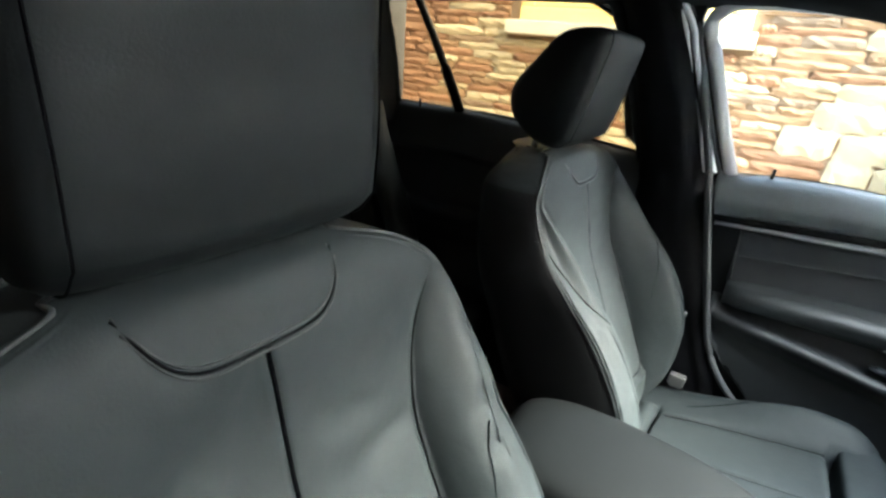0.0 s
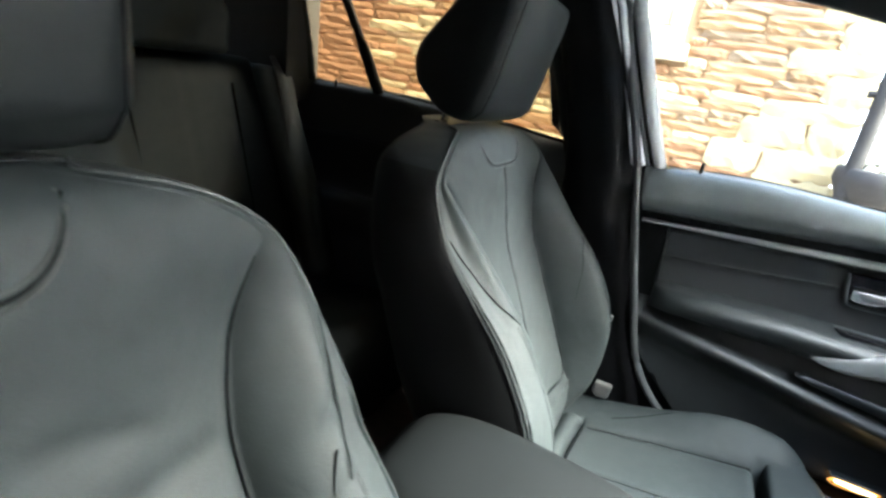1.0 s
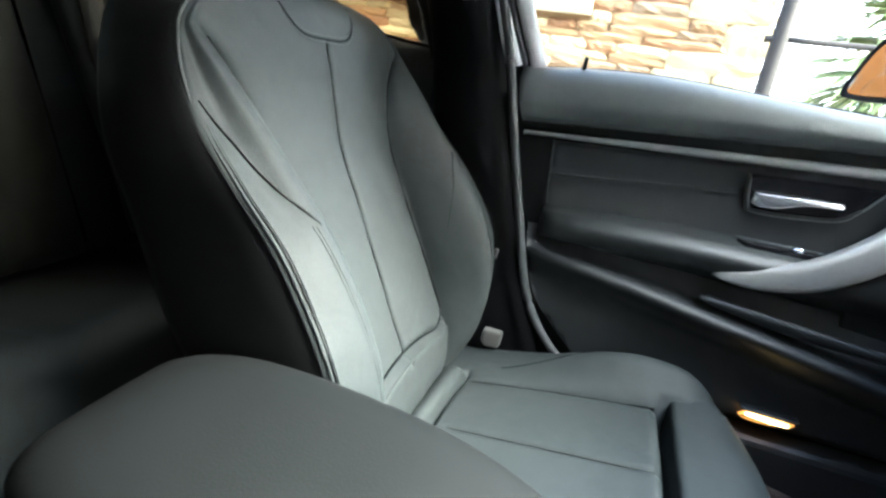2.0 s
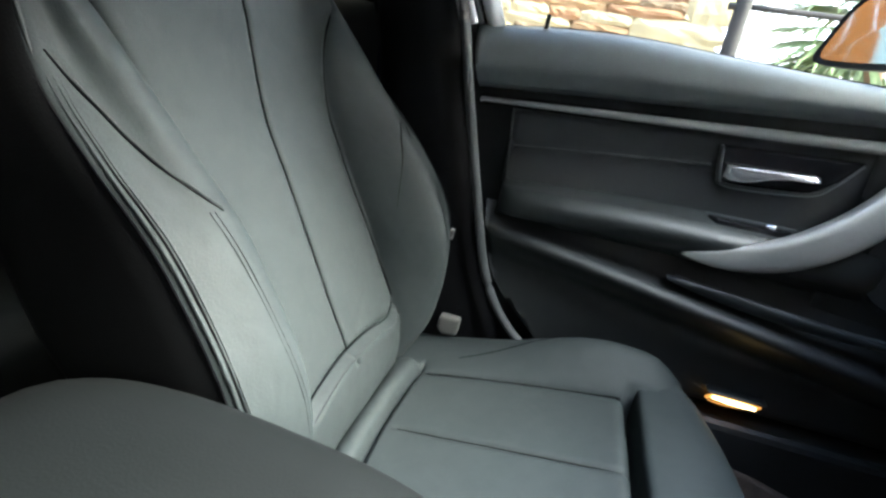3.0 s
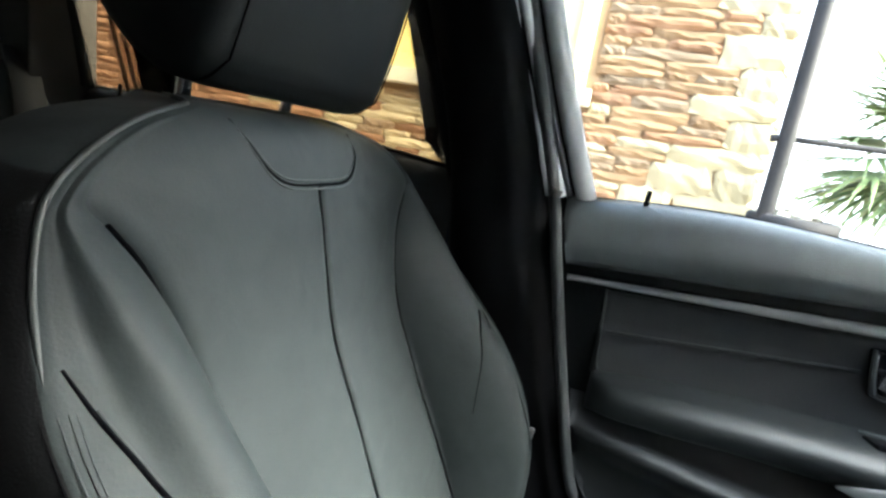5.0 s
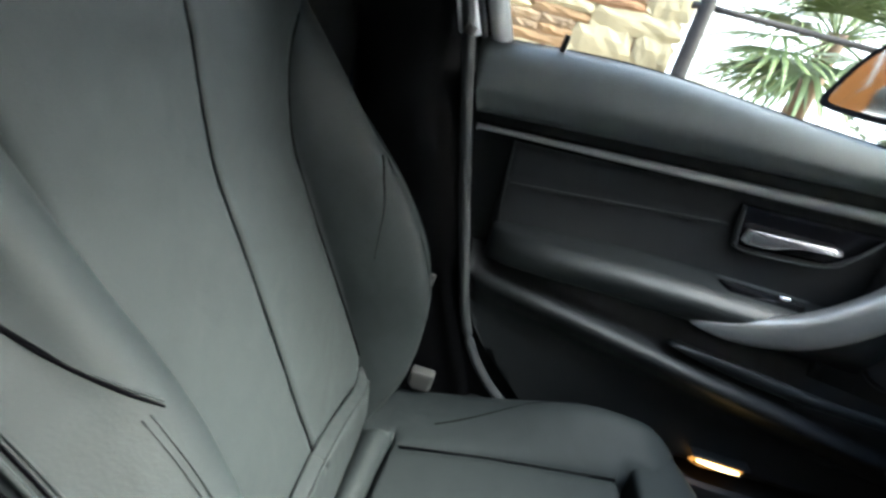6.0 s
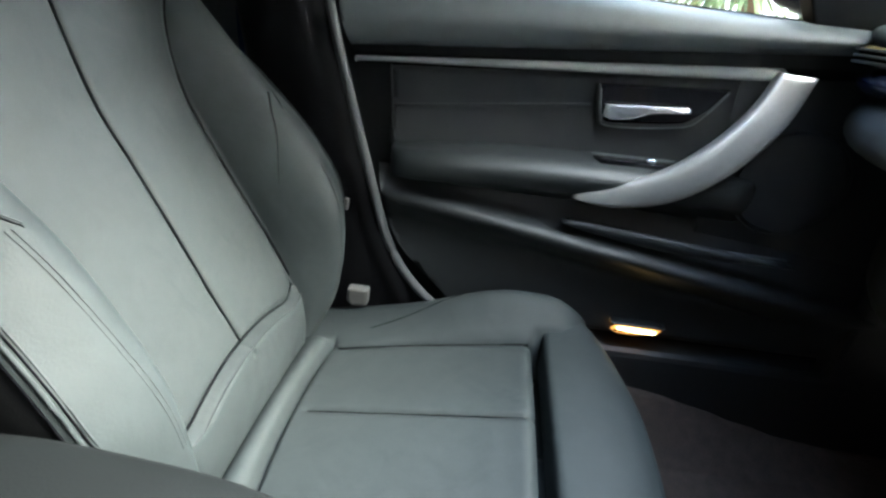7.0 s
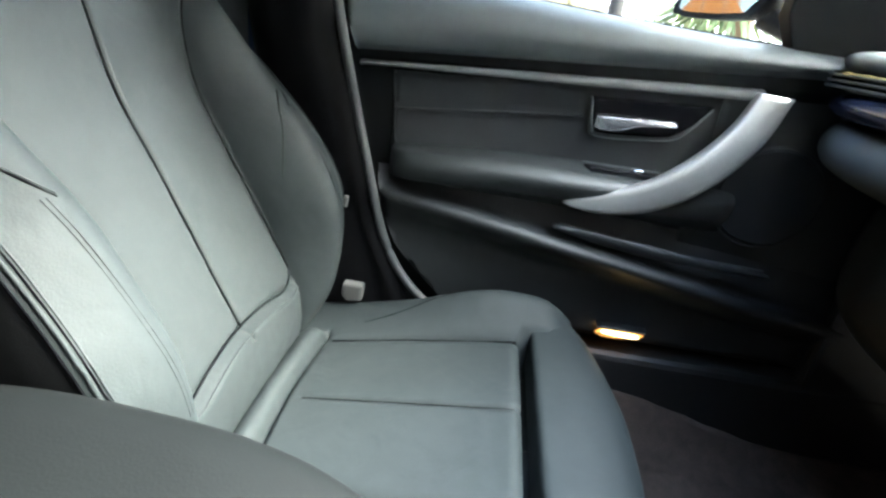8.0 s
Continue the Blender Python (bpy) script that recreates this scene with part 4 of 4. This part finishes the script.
rear_door(1)
rear_door(-1)
drv = thing("car_door", "plain dark driver door standing ajar", "car door")
prism("trim_panel", [(0.93, 0.955), (0.73, 0.42), (0.02, 0.40), (0.02, 0.935)], 0, 0.025, 0.075, HARD, drv, bevel=0.015)
prism("outer_skin", [(1.02, 0.95), (1.01, 0.28), (0.0, 0.28), (-0.01, 0.93)], 0, -0.04, 0.02, PAINT, drv, bevel=0.01)
prism("window_pane", [(0.95, 0.94), (1.03, 1.28), (0.53, 1.25), (0.05, 0.94)], 0, 0.026, 0.030, CLEAR, drv, bevel=0)
drv.matrix_basis = pose(-0.765, -0.97, 0, 0, 0, 4)


# sealing rubber of the door opening
seal = thing("door_seal", "grey rubber seal round the door opening", "door seal", kind="structure")
tube("lip", [(0.645, 0.072, 1.245), (0.652, 0.03, 1.12), (0.655, -0.02, 0.965), (0.655, -0.045, 0.86), (0.655, -0.085, 0.70), (0.655, -0.125, 0.56), (0.655, -0.18, 0.475), (0.655, -0.26, 0.415), (0.657, -0.36, 0.38), (0.66, -0.42, 0.372)], 0.008, SEAL_DARK, seal, n=70, sides=8)
tube("seal_clip", [(0.640, -0.024, 0.955), (0.641, -0.027, 0.966)], 0.007, BUCKLE, seal, n=4)

# belt buckle and belt
bk = thing("seat_belt_buckle", "pale grey plastic seat belt guide beside the seat", "seat belt")
prism("housing", [(-0.064, 0.484), (-0.062, 0.459), (-0.072, 0.449), (-0.098, 0.452), (-0.101, 0.484)], 0, 0.612, 0.632, BUCKLE, bk, bevel=0.005)



# ---- rear bench ----
def rear_bench():
    b = thing("rear_bench", "dark leather rear bench seat in shadow", "car seat")
    rows = []
    for i in range(34):
        z = 0.46 + i * (0.57 / 33)
        t = (z - 0.46) / 0.57
        row = []
        for k in range(97):
            x = -0.62 + 1.24 * k / 96
            lob = 0.0
            for c in (-0.36, 0.36):
                v = abs(x - c)
                lob += 0.035 * smooth(v, [0, 0.11, 0.15, 0.19, 0.24, 0.28], [0, 0.0, 0.35, 0.95, 0.8, 0.1]) * math.sin(math.pi * min(1, t * 1.05 + 0.05)) ** 0.5
                lob -= 0.006 * dent(v - 0.135, 0.006) + 0.004 * dent(v, 0.004)
            y = 0.80 + 0.27 * (z - 0.46) - lob + 0.05 * max(0.0, (t - 0.9) / 0.1) ** 2 - 0.012 * dent(x, 0.09)
            row.append((x, y, z))
        row += [(0.62, 1.08, z), (-0.62, 1.08, z)]
        rows.append(row)
    sheet("backrest", rows, LEATHER_REAR, b, wrap=True, caps=True)
    rows = []
    for i in range(26):
        y = 0.42 + i * (0.44 / 25)
        row = []
        for k in range(65):
            x = -0.63 + 1.26 * k / 64
            v = min(abs(x - 0.36), abs(x + 0.36))
            z = 0.50 - 0.16 * (y - 0.42) + 0.02 * smooth(v, [0, 0.14, 0.19, 0.25, 0.3], [0, 0.1, 0.8, 1.0, 0.9]) - 0.05 * max(0.0, (0.50 - y) / 0.08) ** 2 - 0.006 * dent(v - 0.14, 0.006)
            row.append((x, y, z))
        row += [(0.63, y, 0.24), (-0.63, y, 0.24)]
        rows.append(row)
    sheet("seat_cushion", rows, LEATHER_REAR, b, wrap=True, caps=True)
    for sg in (1, -1):
        rows = []
        for q in spline([(0.60, 0.92, 1.02), (0.592, 0.885, 0.96), (0.578, 0.80, 0.80), (0.566, 0.725, 0.66), (0.555, 0.67, 0.53)], 22):
            rows.append([(sg * (q.x + 0.052 * math.cos(a)), q.y + 0.04 * math.sin(a), q.z) for a in [2 * math.pi * j / 14 for j in range(14)]])
        sheet("side_bolster", rows, LEATHER_REAR, b, "padded side bolster of the bench", wrap=True, caps=True)
    for x in (0.225, 0.495, -0.225, -0.495):
        tube("seam", [(x, 0.80 + 0.27 * (z - 0.46) - 0.004, z) for z in np.linspace(0.48, 0.97, 8)], 0.003, THREAD, b, n=20, sides=6)
    for c in (-0.36, 0.36, 0.0):
        w = 0.135 if c else 0.11
        ring = [(q.x, q.y) for q in spline([(a, d, 0) for a, d in [(0.935, 1.035), (0.93, 1.12), (0.945, 1.165), (0.99, 1.17), (1.03, 1.12), (1.03, 1.04), (0.98, 1.028), (0.935, 1.035)]], 33)[:-1]]
        rows = []
        for i in range(15):
            t = -1 + 2 * i / 14
            k = 0.75 + 0.25 * (1 - abs(t) ** 6) ** 0.5
            rows.append([(c + w * t, 0.98 + (y - 0.98) * k, 1.08 + (z - 1.08) * k) for y, z in ring])
        sheet("headrest", rows, LEATHER_REAR, b, wrap=True, caps=True)
    return b


rear_bench()
rb = thing("rear_seat_belt", "dark webbing rear seat belt with a small chrome tongue", "seat belt")
sheet("webbing", [[(x, y, z), (x + 0.048, y - 0.004, z), (x + 0.048, y + 0.002, z), (x, y + 0.004, z)] for x, y, z in [tuple(q) for q in spline([(0.585, 0.90, 1.045), (0.565, 0.845, 0.97), (0.54, 0.775, 0.80), (0.525, 0.715, 0.66), (0.52, 0.705, 0.55)], 20)]], BELT, rb, wrap=True, caps=True)
tube("tongue", [(0.530, 0.705, 0.640), (0.545, 0.700, 0.622), (0.560, 0.705, 0.640)], 0.004, CHROME, rb, "chrome belt tongue", n=12)


# ---- dashboard ----
def dashboard():
    d = thing("dashboard", "black dashboard with a navy trim bar, grey panel and air vent", "dashboard")

    def roll(name, pts, back, m, label, w=0.64):
        rows = []
        for i in range(31):
            t = -1 + 2 * i / 30
            e = 0.05 * abs(t) ** 8
            rows.append([(w * t, q.x - e, q.y) for q in spline([(a, b, 0) for a, b in pts], 26)] + [(w * t, *back)])
        return sheet(name, rows, m, d, label, wrap=True, caps=True)

    roll("upper_pad", [(-1.38, 0.90), (-1.2, 0.938), (-0.95, 0.955), (-0.80, 0.955), (-0.725, 0.950), (-0.708, 0.938), (-0.72, 0.925), (-0.76, 0.92)], (-1.38, 0.80), SOFT, "soft grained upper dash pad", 0.68)
    roll("trim_bar", [(-0.80, 0.900), (-0.72, 0.898), (-0.700, 0.889), (-0.698, 0.878), (-0.715, 0.868), (-0.80, 0.866)], (-0.85, 0.88), NAVY, "gloss navy trim bar", 0.655)
    roll("lower_panel", [(-0.80, 0.864), (-0.73, 0.862), (-0.708, 0.848), (-0.702, 0.825), (-0.715, 0.803), (-0.76, 0.785), (-0.85, 0.77)], (-0.9, 0.86), GREYTRIM2, "grey lower dash panel", 0.65)
    roll("glove_box", [(-0.85, 0.768), (-0.80, 0.75), (-0.80, 0.62), (-0.86, 0.56), (-1.0, 0.53)], (-1.05, 0.76), HARD, "dark glove box lid", 0.62)
    v = prism("air_vent", [(0.42, 0.900), (0.635, 0.900), (0.64, 0.924), (0.44, 0.924)], 1, -0.76, -0.725, GLOSS, d, bevel=0.003)
    for k in range(3):
        block("slat", (0.45, -0.729, 0.9035 + 0.007 * k), (0.63, -0.716, 0.9065 + 0.007 * k), HARD, v, bevel=0.001)
    return d


dashboard()


# ---- outside mirror ----
def side_mirror():
    m = thing("side_mirror", "black door mirror reflecting an orange timber front", "car mirror")
    centre = Vector((0.895, -0.641, 1.037))
    turn = Matrix.Rotation(radians(30), 4, "Z")
    rows = []
    out = [(-0.07, -0.056), (-0.10, -0.02), (-0.105, 0.03), (-0.09, 0.06), (-0.02, 0.066), (0.03, 0.062), (0.065, 0.03), (0.09, -0.02), (0.099, -0.045), (0.085, -0.058), (0.0, -0.060)]
    ring = [(0.97 * q.x, 0.97 * q.y) for q in spline([(a, b, 0) for a, b in out + out[:1]], 41)[:-1]]
    for dep, s in ((0.0, 0.93), (0.004, 1.0), (-0.02, 1.03), (-0.06, 0.95), (-0.09, 0.72), (-0.105, 0.4)):
        rows.append([centre + turn @ Vector((a * s, dep, b * s)) for a, b in ring])
    sheet("housing", rows, MIRRORCASE, m, wrap=True, caps=True)
    rows = [[centre + turn @ Vector((a * s, 0.0045 + 0.001 * (1 - s), b * s)) for a, b in ring] for s in (0.02, 0.5, 0.86)]
    glass_part = sheet("mirror_glass", rows + [[p + turn @ Vector((0, -0.003, 0)) for p in rows[-1]]], MIRROR, m, wrap=True, caps=True)
    glass_part.data.polygons.foreach_set("use_smooth", [False] * len(glass_part.data.polygons))
    prism("sail", [(-0.694, 0.935), (-0.99, 0.935), (-0.99, 1.0), (-0.80, 1.085), (-0.672, 1.145), (-0.668, 0.985)], 0, 0.69, 0.725, MIRRORCASE, m)
    tube("arm", [(0.72, -0.80, 0.955), (0.79, -0.76, 0.965), (0.86, -0.71, 0.99)], 0.022, MIRRORCASE, m, n=10)
    return m


side_mirror()


# ---- outside ----
WALL_X = 2.81
wall = tagged(block("wall_stone", (WALL_X + 0.02, -0.76, 0.0), (WALL_X + 0.35, 7.0, 2.75), MORTAR, bevel=0), "coursed brown and cream sandstone house wall", "stone wall", kind="structure")


def stone_mesh(k):
    """A rough stone of unit size with a wavy outline and a pillowed, chipped face that looks to -x."""
    r = random.Random(k)
    nu, nv = 6, 3
    wav = [[r.uniform(-1, 1) for _ in range(nu + 1)] for _ in range(2)]
    end = [r.uniform(-0.03, 0.03) for _ in range(2 * (nv + 1))]
    verts, faces = [], []
    for j in range(nv + 1):
        for i in range(nu + 1):
            u, v = i / nu - 0.5, j / nv - 0.5
            z = v + (0.07 * wav[0][i] if j == 0 else 0.07 * wav[1][i] if j == nv else 0.03 * r.uniform(-1, 1))
            y = u + (end[j] + 0.02 if i == 0 else end[nv + 1 + j] - 0.02 if i == nu else 0.0)
            if i in (0, nu) and j in (0, nv):
                z -= 0.10 * math.copysign(1, v)
            rim = i in (0, nu) or j in (0, nv)
            verts.append((-0.5 + (0.12 if rim else 0.0) + r.uniform(-0.06, 0.06), y, z))
    for j in range(nv):
        for i in range(nu):
            n = j * (nu + 1) + i
            faces.append((n, n + nu + 1, n + nu + 2, n + 1))
    ring = [i for i in range(nu + 1)] + [(j + 1) * (nu + 1) + nu for j in range(nv)] + [nv * (nu + 1) + i for i in range(nu - 1, -1, -1)] + [j * (nu + 1) for j in range(nv - 1, 0, -1)]
    n0 = len(verts)
    verts += [(0.5, verts[i][1], verts[i][2]) for i in ring]
    for q in range(len(ring)):
        w = (q + 1) % len(ring)
        faces.append((ring[q], ring[w], n0 + w, n0 + q))
    return mesh_of("stone", verts, faces, smooth=False)


def stones():
    """Cream quoins at the corner and thin brown courses with some large cream blocks."""
    r = random.Random(5)
    brown, pale = [stone_mesh(k) for k in range(10)], [stone_mesh(20 + k) for k in range(8)]
    for k, me in enumerate(brown):
        me.materials.append((STONE, STONE_OCHRE, STONE, STONE_GREY, STONE_OCHRE)[k % 5])
    for me in pale:
        me.materials.append(STONE_PALE)
    far_verts, far_faces = [], []

    def lay(y, z, w, hh, cream):
        if y + w > 0.10 and y < 1.57 and z + hh > 1.30:
            if y < 0.04:
                w = 0.088 - y
            elif y + w > 1.62:
                w, y = y + w - 1.582, 1.582
            else:
                return
        me = r.choice(pale if cream else brown)
        m = Matrix.Translation((WALL_X + 0.042 - r.uniform(0, 0.010), y + w / 2, z + hh / 2)) @ Matrix.Rotation(radians(r.uniform(-1, 1)), 4, "X") @ Matrix.Diagonal((0.085, w + 0.004, hh + 0.004, 1))
        if y > 2.0:
            n = len(far_verts)
            far_verts.extend(tuple(m @ v.co) for v in me.vertices)
            far_faces.extend(tuple(n + i for i in p.vertices) for p in me.polygons)
            return
        ob = new("stone", me)
        ob.parent = wall
        ob.matrix_basis = m

    z, k = 0.62, 0
    while z < 2.45:
        band = r.choice((0.10, 0.12, 0.14, 0.15, 0.17))
        y0 = -0.78 + r.uniform(-0.02, 0.02)
        q = r.uniform(0.30, 0.46) if k % 2 else r.uniform(0.15, 0.24)
        lay(y0, z, q, band, True)
        k += 1
        start = y0 + q
        big = r.random() < 0.55 and z < 1.32
        if big:
            w = r.uniform(0.20, 0.34)
            lay(start, z, w, band, True)
            start += w
        zz = z
        cuts = [r.uniform(0.7, 1.3) for _ in range(2 if band < 0.11 else 3)]
        for c in cuts:
            hh = band * c / sum(cuts)
            y = start
            while y < 4.6:
                w = r.uniform(0.14, 0.46)
                cream = (z < 1.22 and 0.15 < y < 1.6 and r.random() < 0.55) or r.random() < 0.07
                lay(y, zz, w, hh, cream)
                y += w
            zz += hh
        z += band
    rest = mesh_of("stone_courses", far_verts, far_faces, smooth=False)
    tagged(link("stone_courses", rest, STONE, wall), kind="stuff")


def house_window():
    w = thing("window_6", "yellow painted boarded house window with a stone sill", "house window", kind="structure")
    block("sill", (WALL_X - 0.06, 0.09, 1.30), (WALL_X + 0.10, 1.58, 1.385), SILLSTONE, w, "pale stone window sill", bevel=0.008)
    for nm, lo, hi in (("frame_rail", (0.13, 1.387), (1.50, 1.47)), ("frame_rail", (0.13, 2.36), (1.50, 2.44)), ("frame_stile", (0.13, 1.472), (0.22, 2.358)), ("frame_stile", (1.41, 1.472), (1.50, 2.358)), ("mullion", (0.775, 1.472), (0.855, 2.358))):
        block(nm, (WALL_X - 0.012, *lo), (WALL_X + 0.05, *hi), FRAMEPAINT, w, bevel=0.008)
    for a, b in ((0.222, 0.773), (0.857, 1.408)):
        block("casement", (WALL_X + 0.004, a, 1.474), (WALL_X + 0.04, b, 1.56), FRAMEPAINT, w, bevel=0.006)
        block("casement", (WALL_X + 0.004, a, 2.29), (WALL_X + 0.04, b, 2.356), FRAMEPAINT, w, bevel=0.006)
        block("board", (WALL_X + 0.012, a, 1.562), (WALL_X + 0.036, b, 2.288), FRAMEPAINT, w, bevel=0)
    return w


house_window()
stones()

gate = thing("gate", "grey iron gate post with a rail and rounded foot", "gate")
tube("post", [(2.55, -0.77, 0.0), (2.55, -0.77, 1.2), (2.55, -0.77, 2.6)], lambda t: 0.037 - 0.005 * t, POST, gate, n=12, sides=12)
tube("rail", [(2.55, -0.77, 1.25), (2.55, -1.5, 1.25), (2.55, -2.4, 1.25)], 0.013, POST, gate, n=12)
tube("rail_end", [(2.55, -0.77, 1.25), (2.55, -0.71, 1.245)], 0.016, POST, gate, n=6)


urn = thing("garden_urn", "dark grey stone urn with pale pebbles beside the gate", "urn")
rows = []
for zz, rr in ((0.0, 0.14), (0.05, 0.14), (0.08, 0.07), (0.55, 0.06), (0.68, 0.09), (0.78, 0.15), (0.86, 0.185), (0.915, 0.18), (0.925, 0.165), (0.91, 0.15), (0.90, 0.05)):
    rows.append([(2.62 + rr * math.cos(2 * math.pi * k / 28), -0.90 + rr * math.sin(2 * math.pi * k / 28), zz) for k in range(28)])
sheet("bowl", rows, POST, urn, wrap=True, caps=True)
rp = random.Random(8)
for k in range(22):
    a, q = rp.uniform(0, 6.28), 0.14 * rp.random() ** 0.5
    bm = bmesh.new()
    bmesh.ops.create_icosphere(bm, subdivisions=2, radius=rp.uniform(0.018, 0.032), matrix=Matrix.Translation((2.62 + q * math.cos(a), -0.90 + q * math.sin(a), 0.925 + 0.03 * (1 - q / 0.14))) @ Matrix.Diagonal((1, 1.2, 0.7, 1)))
    part("pebble", bm, SILLSTONE, urn)


def palm(name, base, height, n, seed, length):
    """A fan palm: stalks from the crown, each with a fan of narrow folded leaflets."""
    p = thing(name, "green fan palm with long narrow leaflets", "palm")
    b = Vector(base)
    tube("trunk", [b, b + Vector((0.02, 0.01, height * 0.6)), b + Vector((0, 0, height))], lambda t: 0.07 - 0.02 * t, BARK, p, n=12, sides=10)
    r = random.Random(seed)
    for k in range(n):
        a, e = 2.4 * k + r.uniform(-0.3, 0.3), r.uniform(-0.45, 1.2)
        d = Vector((math.cos(a) * math.cos(e), math.sin(a) * math.cos(e), math.sin(e)))
        sd = d.cross(Vector((0, 0, 1))).normalized()
        up = sd.cross(d)
        stalk = length * r.uniform(0.35, 0.6)
        c = b + Vector((0, 0, height - 0.03))
        tip = c + d * stalk - Vector((0, 0, 0.06 * stalk))
        tube("stalk", [c, c + d * stalk * 0.5, tip], 0.006, LEAF, p, n=6, sides=6)
        verts, faces = [], []
        ln0 = length * r.uniform(0.55, 0.8)
        for j in range(17):
            f = radians(-100 + 200 * j / 16 + r.uniform(-4, 4))
            dd = (d * math.cos(f) + sd * math.sin(f) + up * 0.12).normalized()
            ss = (sd * math.cos(f) - d * math.sin(f)).normalized()
            ln = ln0 * (0.72 + 0.28 * math.cos(f)) * r.uniform(0.9, 1.08)
            for i in range(6):
                t = i / 5
                q = tip + dd * ln * t - Vector((0, 0, 0.30 * ln * t * t * r.uniform(0.7, 1.3)))
                w = 0.018 * (1 - t) ** 0.6 * (0.45 + min(0.55, 2.5 * t)) + 0.0006
                n0 = len(verts)
                verts += [tuple(q - ss * w), tuple(q - up * w * 0.4), tuple(q + ss * w), tuple(q + up * 0.0015)]
                if i:
                    for g in range(4):
                        h = (g + 1) % 4
                        faces.append((n0 - 4 + g, n0 - 4 + h, n0 + h, n0 + g))
        link("frond", mesh_of("frond", verts, faces, smooth=False), LEAF, p)
    return p


palm("palm_tree", (3.0, -1.54, 0.0), 1.33, 30, 3, 0.68)
rh = random.Random(21)
verts, faces = [], []
for k in range(3200):
    t = rh.random()
    c = Vector((2.75 + 1.3 * t + rh.gauss(0, 0.14), -1.75 - 2.6 * t + rh.gauss(0, 0.16), 0.1 + 1.02 * rh.random() ** 0.7 + 0.10 * math.sin(9 * t)))
    a, e, ln = rh.uniform(0, 6.28), rh.uniform(-0.6, 1.0), rh.uniform(0.05, 0.11)
    d = Vector((math.cos(a) * math.cos(e), math.sin(a) * math.cos(e), math.sin(e)))
    w = d.cross(Vector((0, 0, 1))).normalized() * ln * 0.28
    n = len(verts)
    verts += [tuple(c), tuple(c + d * ln * 0.5 + w), tuple(c + d * ln), tuple(c + d * ln * 0.5 - w)]
    faces.append((n, n + 1, n + 2, n + 3))
tagged(link("shrub_bed", mesh_of("shrub_bed", verts, faces, smooth=False), HEDGE), "olive green shrubs along the garden path", "shrubs", kind="stuff")
white = tagged(block("backdrop_house", (9.0, -14.0, 0.0), (9.6, 2.0, 7.0), WHITEWALL, bevel=0), "distant white plastered house wall", "house", kind="structure")


def timber_front():
    """Vertical boards and pale panels behind the car, seen in the mirror."""
    f = thing("timber_fence", "orange timber fence with some grey boards", "fence")
    for k in range(10):
        x = 0.9 + 0.185 * k
        block("board", (x, 3.6, 0.02), (x + 0.175, 3.64, 3.4), GREYBOARD if k % 4 == 2 else WOOD, f, bevel=0.004)
    for zz in (0.4, 1.9):
        block("rail", (0.9, 3.645, zz), (2.74, 3.70, zz + 0.09), WOOD, f, bevel=0.004)
    return f


timber_front()


# two unseen walls, added only to cut light on the driver's half
tagged(block("wall_west_yard", (-1.35, -3.6, 0.0), (-1.05, 7.0, 3.6), BLOCKERWALL, bevel=0), "unseen dark wall added to block light from the driver side", "wall", kind="structure")
tagged(block("wall_south_yard", (-1.35, -3.9, 0.0), (0.08, -3.6, 3.6), BLOCKERWALL, bevel=0), "unseen dark wall added to block light from ahead of the driver", "wall", kind="structure")
